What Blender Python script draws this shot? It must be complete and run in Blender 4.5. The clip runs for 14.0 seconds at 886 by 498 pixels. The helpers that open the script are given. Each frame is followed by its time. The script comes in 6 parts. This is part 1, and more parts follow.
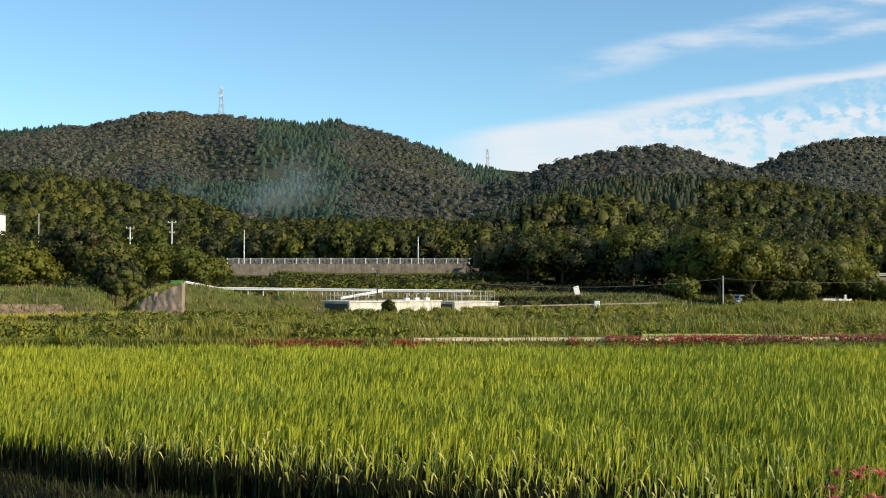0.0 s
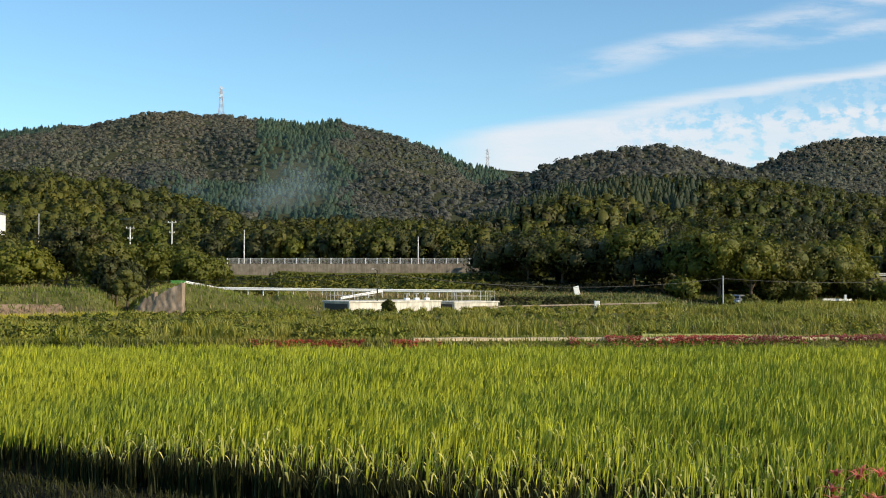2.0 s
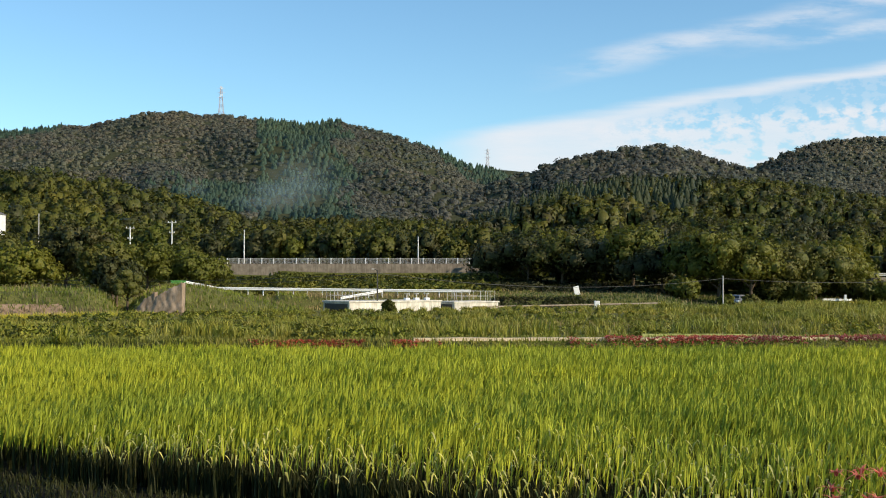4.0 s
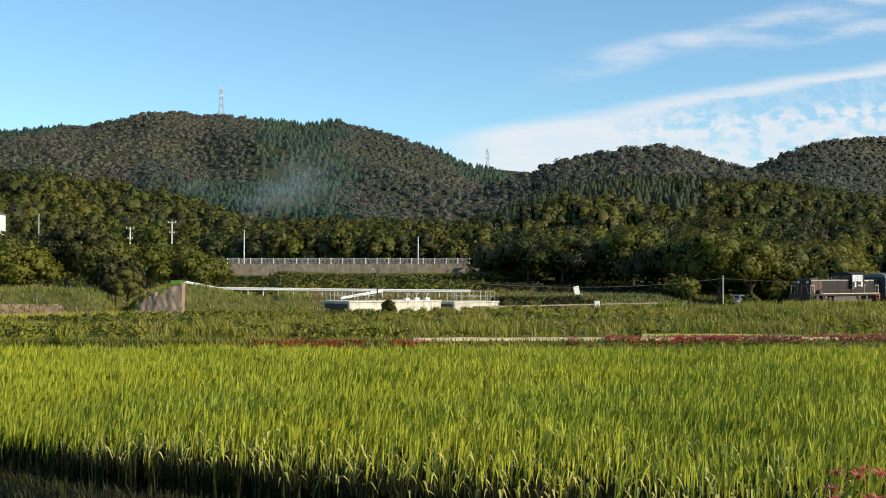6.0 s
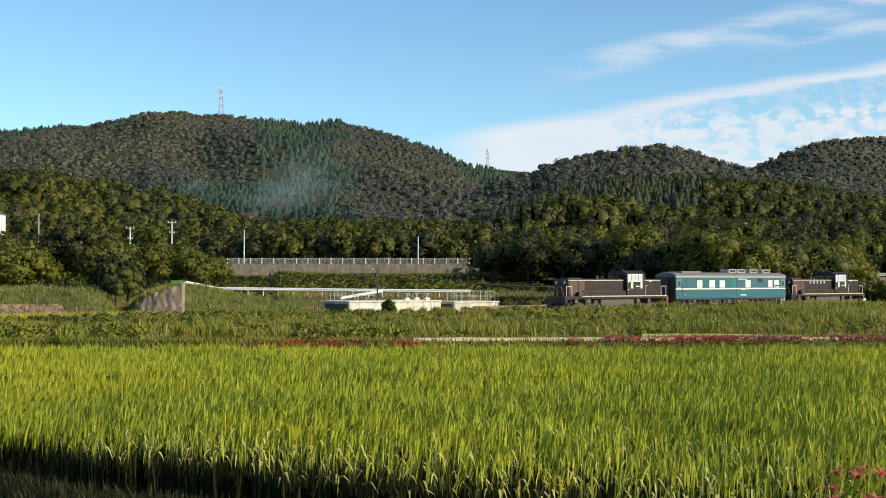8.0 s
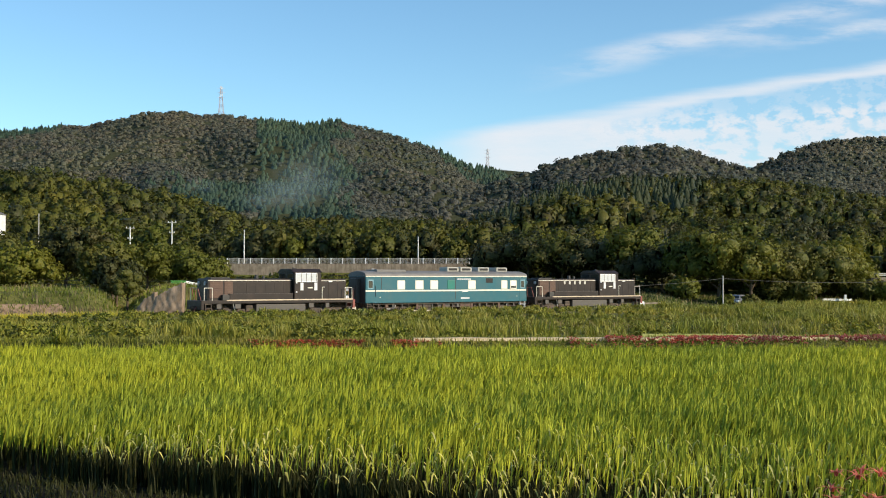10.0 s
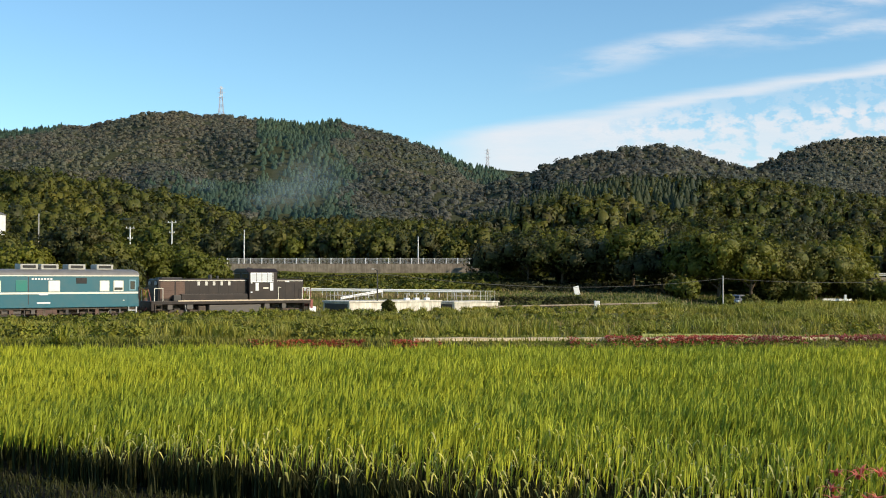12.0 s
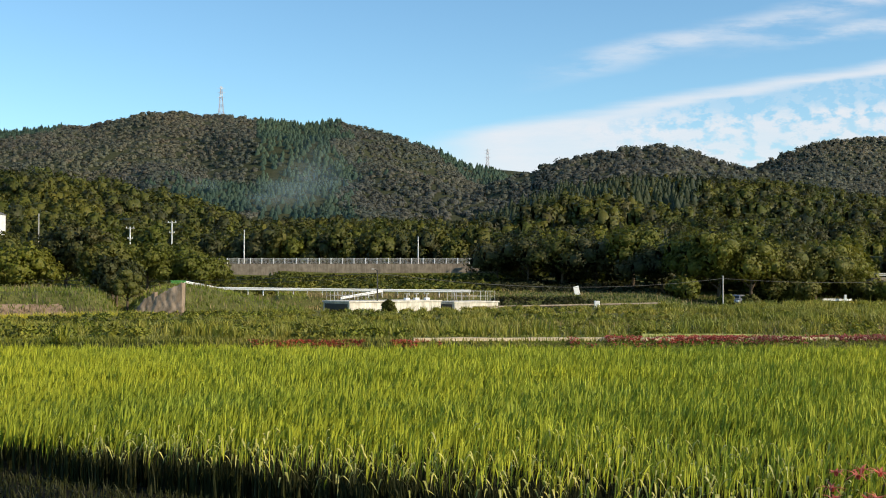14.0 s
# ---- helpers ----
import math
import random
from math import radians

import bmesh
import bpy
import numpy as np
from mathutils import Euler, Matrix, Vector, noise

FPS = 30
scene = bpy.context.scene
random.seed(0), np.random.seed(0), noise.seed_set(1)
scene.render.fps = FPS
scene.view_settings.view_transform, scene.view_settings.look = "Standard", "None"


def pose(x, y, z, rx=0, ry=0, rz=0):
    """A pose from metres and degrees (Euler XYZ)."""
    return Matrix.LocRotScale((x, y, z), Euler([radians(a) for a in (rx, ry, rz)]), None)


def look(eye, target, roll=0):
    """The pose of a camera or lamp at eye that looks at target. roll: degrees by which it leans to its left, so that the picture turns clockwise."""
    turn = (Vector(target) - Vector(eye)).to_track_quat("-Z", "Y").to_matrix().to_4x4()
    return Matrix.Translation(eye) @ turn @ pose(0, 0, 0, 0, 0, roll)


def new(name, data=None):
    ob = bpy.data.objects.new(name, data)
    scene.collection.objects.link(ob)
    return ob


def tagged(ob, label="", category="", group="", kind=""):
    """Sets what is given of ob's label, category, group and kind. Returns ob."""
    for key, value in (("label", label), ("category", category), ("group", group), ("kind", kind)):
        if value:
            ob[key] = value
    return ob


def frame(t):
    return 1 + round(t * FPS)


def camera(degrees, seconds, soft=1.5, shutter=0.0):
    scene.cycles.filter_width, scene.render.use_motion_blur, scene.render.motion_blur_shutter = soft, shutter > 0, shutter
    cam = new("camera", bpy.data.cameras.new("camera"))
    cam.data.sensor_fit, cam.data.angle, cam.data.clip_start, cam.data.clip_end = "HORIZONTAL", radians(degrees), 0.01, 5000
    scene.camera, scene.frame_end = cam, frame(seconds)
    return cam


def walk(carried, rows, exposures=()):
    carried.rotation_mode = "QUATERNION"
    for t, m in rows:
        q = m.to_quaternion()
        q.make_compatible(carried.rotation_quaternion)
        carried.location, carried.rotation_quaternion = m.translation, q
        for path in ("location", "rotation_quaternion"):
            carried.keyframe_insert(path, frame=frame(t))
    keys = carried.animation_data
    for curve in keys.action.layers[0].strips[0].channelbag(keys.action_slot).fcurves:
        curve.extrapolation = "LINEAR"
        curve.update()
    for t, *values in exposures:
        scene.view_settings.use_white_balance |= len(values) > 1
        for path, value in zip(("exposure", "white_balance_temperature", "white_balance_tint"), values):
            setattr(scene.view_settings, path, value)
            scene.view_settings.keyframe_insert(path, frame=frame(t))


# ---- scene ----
EYE = (0.0, 0.0, 3.0)
cam = camera(42.8, 14.0, soft=1.0)
STAND = pose(*EYE, 91.55, 0, 0)
walk(cam, [(0.0, STAND), (14.0, STAND)], exposures=[(0.0, 0.0), (14.0, 0.0)])

# ---- light ----
SUN_EL, SUN_AZ = radians(27.0), radians(116.0)      # azimuth clockwise from +Y
TO_SUN = Vector((math.sin(SUN_AZ) * math.cos(SUN_EL), math.cos(SUN_AZ) * math.cos(SUN_EL), math.sin(SUN_EL)))
world = bpy.data.worlds.new("sky")
scene.world = world
world.use_nodes = True
wn = world.node_tree
sky = wn.nodes.new("ShaderNodeTexSky")
sky.sky_type, sky.sun_disc = "NISHITA", False
sky.sun_elevation, sky.sun_rotation = SUN_EL, SUN_AZ
sky.altitude, sky.air_density, sky.dust_density, sky.ozone_density = 100.0, 1.0, 0.3, 2.5
clear = wn.nodes.new("ShaderNodeMix")
clear.data_type, clear.blend_type = "RGBA", "MULTIPLY"
clear.inputs[0].default_value, clear.inputs[7].default_value = 1.0, (0.81, 1.02, 1.05, 1)      # a clear, slightly cyan sky
wn.links.new(sky.outputs[0], clear.inputs[6])
wn.links.new(clear.outputs[2], wn.nodes["Background"].inputs[0])
wn.nodes["Background"].inputs[1].default_value = 0.165
sun = new("sun", bpy.data.lights.new("sun", "SUN"))
sun.data.energy, sun.data.angle, sun.data.color = 5.4, radians(0.55), (1.0, 0.84, 0.62)
sun.matrix_world = look(TO_SUN * 300, (0, 0, 0))

RNG = np.random.default_rng(7)


# ---- materials ----
class Nodes:
    """A short way to write a node material."""

    def __init__(self, name):
        self.mat = bpy.data.materials.new(name)
        self.mat.use_nodes = True
        self.tree = self.mat.node_tree
        self.bsdf = self.tree.nodes["Principled BSDF"]
        self.out = self.tree.nodes["Material Output"]
        self.geo = self.tree.nodes.new("ShaderNodeNewGeometry")

    def node(self, kind, **values):
        n = self.tree.nodes.new(kind)
        for key, value in values.items():
            n.inputs[key].default_value = value
        return n

    def link(self, a, b):
        self.tree.links.new(a, b)

    def noise(self, scale, detail=3.0, rough=0.6, stretch=None):
        n = self.node("ShaderNodeTexNoise", Scale=scale, Detail=detail, Roughness=rough)
        if stretch:
            m = self.node("ShaderNodeMapping", Scale=stretch)
            self.link(self.geo.outputs["Position"], m.inputs["Vector"])
            self.link(m.outputs[0], n.inputs["Vector"])
        else:
            self.link(self.geo.outputs["Position"], n.inputs["Vector"])
        return n.outputs["Fac"]

    def local(self, scale, detail=3.0, stretch=(1, 1, 1)):
        c = self.node("ShaderNodeTexCoord")
        m = self.node("ShaderNodeMapping", Scale=stretch)
        n = self.node("ShaderNodeTexNoise", Scale=scale, Detail=detail, Roughness=0.6)
        self.link(c.outputs["Object"], m.inputs["Vector"])
        self.link(m.outputs[0], n.inputs["Vector"])
        return n.outputs["Fac"]

    def ramp(self, fac, *stops):
        r = self.tree.nodes.new("ShaderNodeValToRGB")
        e = r.color_ramp.elements
        while len(e) < len(stops):
            e.new(0.5)
        for slot, (at, colour) in zip(e, stops):
            slot.position, slot.color = at, (*colour, 1)
        self.link(fac, r.inputs[0])
        return r.outputs[0]

    def mix(self, fac, a, b, blend="MIX"):
        m = self.tree.nodes.new("ShaderNodeMix")
        m.data_type, m.blend_type = "RGBA", blend
        for sock, value in ((m.inputs[0], fac), (m.inputs[6], a), (m.inputs[7], b)):
            if isinstance(value, (int, float)):
                sock.default_value = value
            elif isinstance(value, tuple):
                sock.default_value = (*value, 1)
            else:
                self.link(value, sock)
        return m.outputs[2]

    def done(self, colour, rough=0.6, metal=0.0, bump=None, strength=0.3, distance=0.02, spec=0.5):
        b = self.bsdf
        if isinstance(colour, tuple):
            b.inputs["Base Color"].default_value = (*colour, 1)
        else:
            self.link(colour, b.inputs["Base Color"])
        b.inputs["Roughness"].default_value, b.inputs["Metallic"].default_value = rough, metal
        b.inputs["Specular IOR Level"].default_value = spec
        if bump is not None:
            n = self.node("ShaderNodeBump", Strength=strength, Distance=distance)
            self.link(bump, n.inputs["Height"])
            self.link(n.outputs[0], b.inputs["Normal"])
        return self.mat


def leaf_material(name, dark, light, patch, patch_scale, through_light=0.35, rough=0.5, spec=0.3, by_tree=False, relief=4.5):
    """Leaves: a tint for every leaf, a second for every tree or patch, and light through the blade."""
    n = Nodes(name)
    if by_tree:
        tint = n.node("ShaderNodeAttribute")
        tint.attribute_name = "tint"
        grain = n.mix(0.22, tint.outputs["Fac"], n.geo.outputs["Random Per Island"])
        leaf = n.ramp(grain, (0.08, dark), (0.55, light), (0.92, patch))
    else:
        leaf = n.ramp(n.geo.outputs["Random Per Island"], (0.0, dark), (1.0, light))
    spot = n.ramp(n.noise(patch_scale, 2.0), (0.38, (0, 0, 0)), (0.62, (1, 1, 1)))
    big = n.ramp(n.noise(patch_scale * 0.21, 2.0), (0.35, (0.72, 0.78, 0.8)), (0.65, (1.2, 1.12, 0.95)))
    col = n.mix(1.0, n.mix(spot, leaf, n.mix(0.6, leaf, patch)), big, "MULTIPLY")
    if by_tree:
        spray = n.noise(relief, 3.0, 0.7)
        col = n.mix(1.0, col, n.ramp(spray, (0.36, (0.78, 0.79, 0.80)), (0.64, (1.18, 1.17, 1.14))), "MULTIPLY")
        n.done(col, rough, bump=spray, strength=min(0.75, 0.4 * relief), distance=0.7 / relief, spec=spec)
    else:
        n.done(col, rough, spec=spec)
    tr = n.node("ShaderNodeBsdfTranslucent")
    n.link(col, tr.inputs[0])
    mx = n.node("ShaderNodeMixShader")
    mx.inputs[0].default_value = through_light
    n.link(n.bsdf.outputs[0], mx.inputs[1])
    n.link(tr.outputs[0], mx.inputs[2])
    n.link(mx.outputs[0], n.out.inputs[0])
    return n.mat


def plain(name, colour, rough=0.6, metal=0.0, dirt=(0.12, 0.1, 0.08), amount=0.25, scale=3.0, grain=40.0, bump=0.15, spec=0.5):
    """Paint, metal or plaster with stains and a fine grain, that move with the thing."""
    n = Nodes(name)
    stain = n.ramp(n.local(scale, 5.0), (0.42, (0, 0, 0)), (0.75, (amount, amount, amount)))
    fine = n.local(grain, 2.0)
    col = n.mix(stain, colour, dirt)
    col = n.mix(1.0, col, n.ramp(fine, (0.3, (0.93, 0.93, 0.93)), (0.7, (1.05, 1.05, 1.05))), "MULTIPLY")
    return n.done(col, rough, metal, fine, bump, 0.01, spec)


def ground_material():
    n = Nodes("field_soil")
    a = n.ramp(n.noise(0.5, 6.0), (0.35, (0.075, 0.085, 0.022)), (0.65, (0.14, 0.14, 0.045)))
    b = n.ramp(n.noise(6.0, 4.0), (0.3, (0.75, 0.75, 0.75)), (0.7, (1.2, 1.15, 1.0)))
    sep = n.node("ShaderNodeSeparateXYZ")
    n.link(n.geo.outputs["Position"], sep.inputs[0])
    out = n.node("ShaderNodeMapRange")
    out.inputs["From Min"].default_value, out.inputs["From Max"].default_value = 190.0, 215.0
    n.link(sep.outputs[1], out.inputs["Value"])
    litter = n.ramp(n.noise(0.3, 5.0), (0.35, (0.035, 0.042, 0.018)), (0.65, (0.06, 0.06, 0.03)))
    col = n.mix(out.outputs["Result"], n.mix(1.0, a, b, "MULTIPLY"), litter)
    return n.done(col, 0.9, bump=n.noise(9.0, 5.0), strength=0.6, distance=0.08, spec=0.1)


M_GROUND = ground_material()
M_RICE = leaf_material("rice_blade", (0.192, 0.232, 0.018), (0.445, 0.482, 0.048), (0.355, 0.380, 0.034), 0.5, 0.14, 0.6, 0.15)
# near-black stalk colour stands for the shade between the plants
M_STALK_SHADE = leaf_material("rice_stalk_shade", (0.016, 0.021, 0.005), (0.034, 0.040, 0.009), (0.032, 0.032, 0.009), 0.8, 0.05, 0.6, 0.2)
M_EAR = leaf_material("rice_ear", (0.30, 0.31, 0.07), (0.52, 0.50, 0.17), (0.40, 0.40, 0.11), 2.0, 0.2, 0.5)
M_WEED = leaf_material("weed_leaf", (0.092, 0.122, 0.013), (0.255, 0.280, 0.036), (0.30, 0.27, 0.055), 0.35, 0.25)
M_REED = leaf_material("reed_leaf", (0.120, 0.140, 0.015), (0.315, 0.318, 0.042), (0.36, 0.31, 0.07), 0.35, 0.28)
# darker grass colour, partly in place of tree shade on the terraces
M_GRASS_SHADE = leaf_material("terrace_grass", (0.045, 0.070, 0.010), (0.12, 0.15, 0.022), (0.13, 0.13, 0.03), 0.25, 0.2)
M_PETAL_PALE = leaf_material("faded_petal", (0.58, 0.13, 0.09), (0.85, 0.26, 0.19), (0.70, 0.20, 0.15), 1.5, 0.35)
M_MEADOW = leaf_material("meadow_blade", (0.11, 0.145, 0.015), (0.215, 0.250, 0.032), (0.24, 0.24, 0.045), 0.25, 0.3)
M_DRY = leaf_material("dry_grass", (0.16, 0.12, 0.06), (0.36, 0.27, 0.14), (0.22, 0.2, 0.08), 0.5, 0.3, 0.7)
M_GRASS = leaf_material("bank_grass", (0.12, 0.14, 0.015), (0.28, 0.285, 0.038), (0.31, 0.265, 0.065), 0.25, 0.25)
M_LEAF = leaf_material("tree_leaf", (0.074, 0.090, 0.017), (0.118, 0.132, 0.023), (0.142, 0.136, 0.030), 0.12, 0.35, by_tree=True)
# both mountain leaf colours are paled and blued to stand for haze
M_LEAF_HAZED = leaf_material("hazed_tree_leaf", (0.104, 0.122, 0.098), (0.127, 0.138, 0.109), (0.156, 0.142, 0.117), 0.012, 0.35, by_tree=True, relief=0.5)
M_CONIFER_HAZED = leaf_material("hazed_conifer_needle", (0.048, 0.088, 0.064), (0.062, 0.104, 0.072), (0.074, 0.108, 0.072), 0.03, 0.3, by_tree=True, relief=0.6)
M_CEDAR = leaf_material("cedar_needle", (0.028, 0.046, 0.020), (0.038, 0.057, 0.023), (0.050, 0.062, 0.025), 0.05, 0.3, by_tree=True, relief=1.2)
M_EVERGREEN = leaf_material("evergreen_leaf", (0.044, 0.054, 0.017), (0.067, 0.076, 0.021), (0.093, 0.086, 0.032), 0.12, 0.3, by_tree=True)
M_LEAF_LIME = leaf_material("lime_leaf", (0.096, 0.116, 0.015), (0.140, 0.158, 0.021), (0.178, 0.172, 0.027), 0.12, 0.35, by_tree=True)
M_BUSH = leaf_material("bush_leaf", (0.085, 0.105, 0.015), (0.165, 0.180, 0.026), (0.175, 0.160, 0.030), 0.12, 0.3)
M_PETAL = leaf_material("lily_petal", (0.40, 0.075, 0.065), (0.66, 0.17, 0.14), (0.50, 0.15, 0.13), 1.5, 0.3)
M_BARK = plain("bark", (0.10, 0.075, 0.05), 0.9, scale=2.0, grain=18.0, bump=0.6, spec=0.2)


# ---- helpers of this scene ----
def mesh_np(name, verts, quads, material):
    """A mesh from arrays of corners and of four-cornered faces."""
    me = bpy.data.meshes.new(name)
    verts, quads = np.asarray(verts, np.float32), np.asarray(quads, np.int32)
    me.vertices.add(len(verts))
    me.vertices.foreach_set("co", verts.ravel())
    me.loops.add(quads.size)
    me.loops.foreach_set("vertex_index", quads.ravel())
    me.polygons.add(len(quads))
    me.polygons.foreach_set("loop_start", np.arange(0, quads.size, quads.shape[1], dtype=np.int32))
    me.materials.append(material)
    me.update(calc_edges=True)
    return me


def stuff(name, me, label, category):
    return tagged(new(name, me), label, category, kind="stuff")


def part(name, bm, material, parent, label="", smooth=False):
    """Links a bmesh (or a mesh) as one mesh object under a thing or a part."""
    if isinstance(bm, bmesh.types.BMesh):
        me = bpy.data.meshes.new(name)
        bm.to_mesh(me)
        bm.free()
        me.materials.append(material)
        if smooth:
            for p in me.polygons:
                p.use_smooth = True
    else:
        me = bm
    ob = new(name, me)
    ob.parent = parent
    return tagged(ob, label)


def thing(name, label, category, m=None, group="", kind=""):
    ob = tagged(new(name), label, category, group, kind)
    ob.empty_display_size = 0.3
    if m is not None:
        ob.matrix_basis = m
    return ob


def box(bm, x0, x1, y0, y1, z0, z1, bevel=0.0):
    """A box between two corners, its edges rounded."""
    m = Matrix.LocRotScale(((x0 + x1) / 2, (y0 + y1) / 2, (z0 + z1) / 2), None, (x1 - x0, y1 - y0, z1 - z0))
    v = bmesh.ops.create_cube(bm, size=1.0, matrix=m)["verts"]
    if bevel:
        edges = list({e for p in v for e in p.link_edges})
        bmesh.ops.bevel(bm, geom=edges, offset=bevel, segments=2, affect="EDGES", profile=0.5)
    return bm


def rod(bm, a, b, r0, r1=None, seg=8):
    """A round bar from a to b."""
    a, b = Vector(a), Vector(b)
    way = b - a
    m = Matrix.Translation((a + b) / 2) @ way.to_track_quat("Z", "Y").to_matrix().to_4x4()
    bmesh.ops.create_cone(bm, cap_ends=True, segments=seg, radius1=r0, radius2=r0 if r1 is None else r1, depth=way.length, matrix=m)
    return bm


def tube(bm, points, r, seg=6):
    for a, b in zip(points, points[1:]):
        rod(bm, a, b, r, seg=seg)
    return bm


def unit(v):
    return v / np.maximum(np.linalg.norm(v, axis=1, keepdims=True), 1e-9)


def leaf_quads(at, normal, size, aspect=0.6, jitter=0.7):
    """Four corners for each leaf: laid across its normal, turned and tilted at random."""
    n = len(at)
    nor = unit(unit(normal) + RNG.normal(0, jitter, (n, 3)))
    u = unit(np.cross(nor, RNG.normal(0, 1, (n, 3))))
    v = np.cross(nor, u)
    size = np.broadcast_to(np.asarray(size, float), n)[:, None]
    bow = nor * size * 0.18
    return np.stack([at - u * size * 0.5 - bow, at - v * size * aspect * 0.5 + bow * 0.4,
                     at + u * size * 0.5 - bow, at + v * size * aspect * 0.5 + bow * 0.4], 1)


def leaf_mesh(name, quads, material, outward=None, tint=None):
    """Leaves as one mesh; outward: the side of the crown each one belongs to, by which it takes the light."""
    v = quads.reshape(-1, 3)
    me = mesh_np(name, v, np.arange(len(v)).reshape(-1, 4), material)
    if outward is not None:
        me.polygons.foreach_set("use_smooth", np.ones(len(me.polygons), bool))
        if outward.ndim == 2:
            outward = np.repeat(unit(unit(outward) + RNG.normal(0, 0.16, outward.shape)), 4, 0)
        me.normals_split_custom_set_from_vertices(unit(outward.reshape(-1, 3)).tolist())
    if tint is not None:
        me.attributes.new("tint", "FLOAT", "POINT").data.foreach_set("value", np.repeat(np.asarray(tint, np.float32), 4))
    return me


def blade_strips(base, height, way, lean, droop, width, steps=3, lens=False):
    """Grass or rice blades: bent, tapering strips. Returns corners (n, steps + 1, 2, 3)."""
    n = len(base)
    s = np.linspace(0, 1, steps + 1)[None, :, None]
    d = np.stack([np.cos(way), np.sin(way), np.zeros(n)], 1)[:, None]
    up = np.array([0, 0, 1.0])[None, None]
    mid = base[:, None] + d * (lean[:, None, None] * s ** 2) + up * (height[:, None, None] * (s - droop[:, None, None] * s ** 3))
    turn = way + RNG.uniform(0.6, 2.5, n)
    side = np.stack([np.cos(turn), np.sin(turn), np.zeros(n)], 1)[:, None]
    taper = (1.0 - 0.93 * s ** 2) if not lens else np.maximum(3.1 * s ** 0.7 * (1 - s) ** 1.1, 0.05)
    w = width[:, None, None] * taper * 0.5
    return np.stack([mid - side * w, mid + side * w], 2)


def blade_mesh(name, strips, material):
    n, k = strips.shape[:2]
    i = np.arange(n * k * 2).reshape(n, k, 2)
    q = np.stack([i[:, :-1, 0], i[:, :-1, 1], i[:, 1:, 1], i[:, 1:, 0]], -1).reshape(-1, 4)
    return mesh_np(name, strips.reshape(-1, 3), q, material)


def wave(x, y, scale, seed=0.0):
    """A smooth, uneven value between about -1 and 1."""
    a, b = x / scale + seed, y / scale + seed * 1.7
    return (np.sin(a * 1.0 + 1.3 * np.sin(b * 0.7)) + np.sin(b * 1.3 + 1.1 * np.sin(a * 1.9 + 2)) + 0.6 * np.sin(2.3 * a + 1.7 * b)) / 2.6


# ---- the railway's line ----
LINE = dict(X=-11.864, Y=90.501, TH=3.75242, K0=0.00128106, K1=4.48556e-05, V=17.8579, A=0.08979)


def line_many(u):
    """Places (x, y) and headings along the railway, u metres on from its middle; trains run towards greater u."""
    u = np.atleast_1d(np.asarray(u, float))
    n = np.linspace(0, 1, 61)[:, None] * u[None]
    th = LINE["TH"] + LINE["K0"] * n + LINE["K1"] * n ** 2 / 2
    du = u / 60
    c, s = np.cos(th), np.sin(th)
    x = LINE["X"] + ((c[1:] + c[:-1]) / 2).sum(0) * du
    y = LINE["Y"] + ((s[1:] + s[:-1]) / 2).sum(0) * du
    return x, y, th[-1]


def train_at(t):
    t = t - 9.5
    return LINE["V"] * t + LINE["A"] * t * t / 2


LU = np.linspace(-260, 130, 391)
LX, LY, LTH = line_many(LU)


def track_side(x, y):
    """Metres beyond the railway as seen from the field (negative: on the near side), for places in the valley."""
    order = np.argsort(LX)
    return (y - np.interp(x, LX[order], LY[order])) * 0.83


# ---- the lie of the land ----
def step(v, a, b):
    t = np.clip((v - a) / (b - a), 0, 1)
    return t * t * (3 - 2 * t)


def crest(x, places, heights):
    return np.interp(x, places, heights)


# hills: crest distance, foot distance, then the crest's outline: sideways share of the distance, and slope to the crest from the eye
HILLS = {
    "wood": (300, 200, (-0.5, -0.2, -0.1, 0.03, 0.1), (0.05, 0.05, 0.049, 0.045, 0.02)),
    "left_ridge": (470, 215, (-0.6, -0.392, -0.365, -0.29, -0.24, -0.19, -0.14, -0.08), (0.11, 0.098, 0.101, 0.090, 0.080, 0.064, 0.050, 0.02)),
    "right_wood": (600, 165, (0.02, 0.06, 0.083, 0.11, 0.16, 0.22, 0.30, 0.392, 0.6), (0.055, 0.072, 0.080, 0.089, 0.094, 0.096, 0.090, 0.078, 0.07)),
    "right_ridge": (950, 500, (0.0, 0.05, 0.078, 0.10, 0.13, 0.155, 0.18, 0.205, 0.235, 0.28, 0.4), (0.06, 0.092, 0.099, 0.110, 0.114, 0.120, 0.122, 0.123, 0.112, 0.101, 0.09)),
    "mountain": (1400, 480, (-0.7, -0.39, -0.335, -0.32, -0.28, -0.26, -0.23, -0.215, -0.19, -0.125, -0.095, -0.04, 0.0, 0.02, 0.04, 0.07, 0.12),
                 (0.12, 0.131, 0.137, 0.136, 0.144, 0.150, 0.149, 0.146, 0.147, 0.138, 0.142, 0.128, 0.113, 0.102, 0.099, 0.088, 0.06)),
    "right_mountain": (1300, 650, (0.2, 0.275, 0.30, 0.33, 0.36, 0.395, 0.6), (0.08, 0.102, 0.114, 0.124, 0.128, 0.130, 0.13)),
    "far_hill": (2600, 1500, (-0.2, 0.0, 0.04, 0.075, 0.2), (0.08, 0.095, 0.0985, 0.0955, 0.08)),
}
TREE_TOP = {"wood": 7, "left_ridge": 8, "right_wood": 9, "right_ridge": 4.6, "mountain": 1.8, "right_mountain": 4.6, "far_hill": 0}


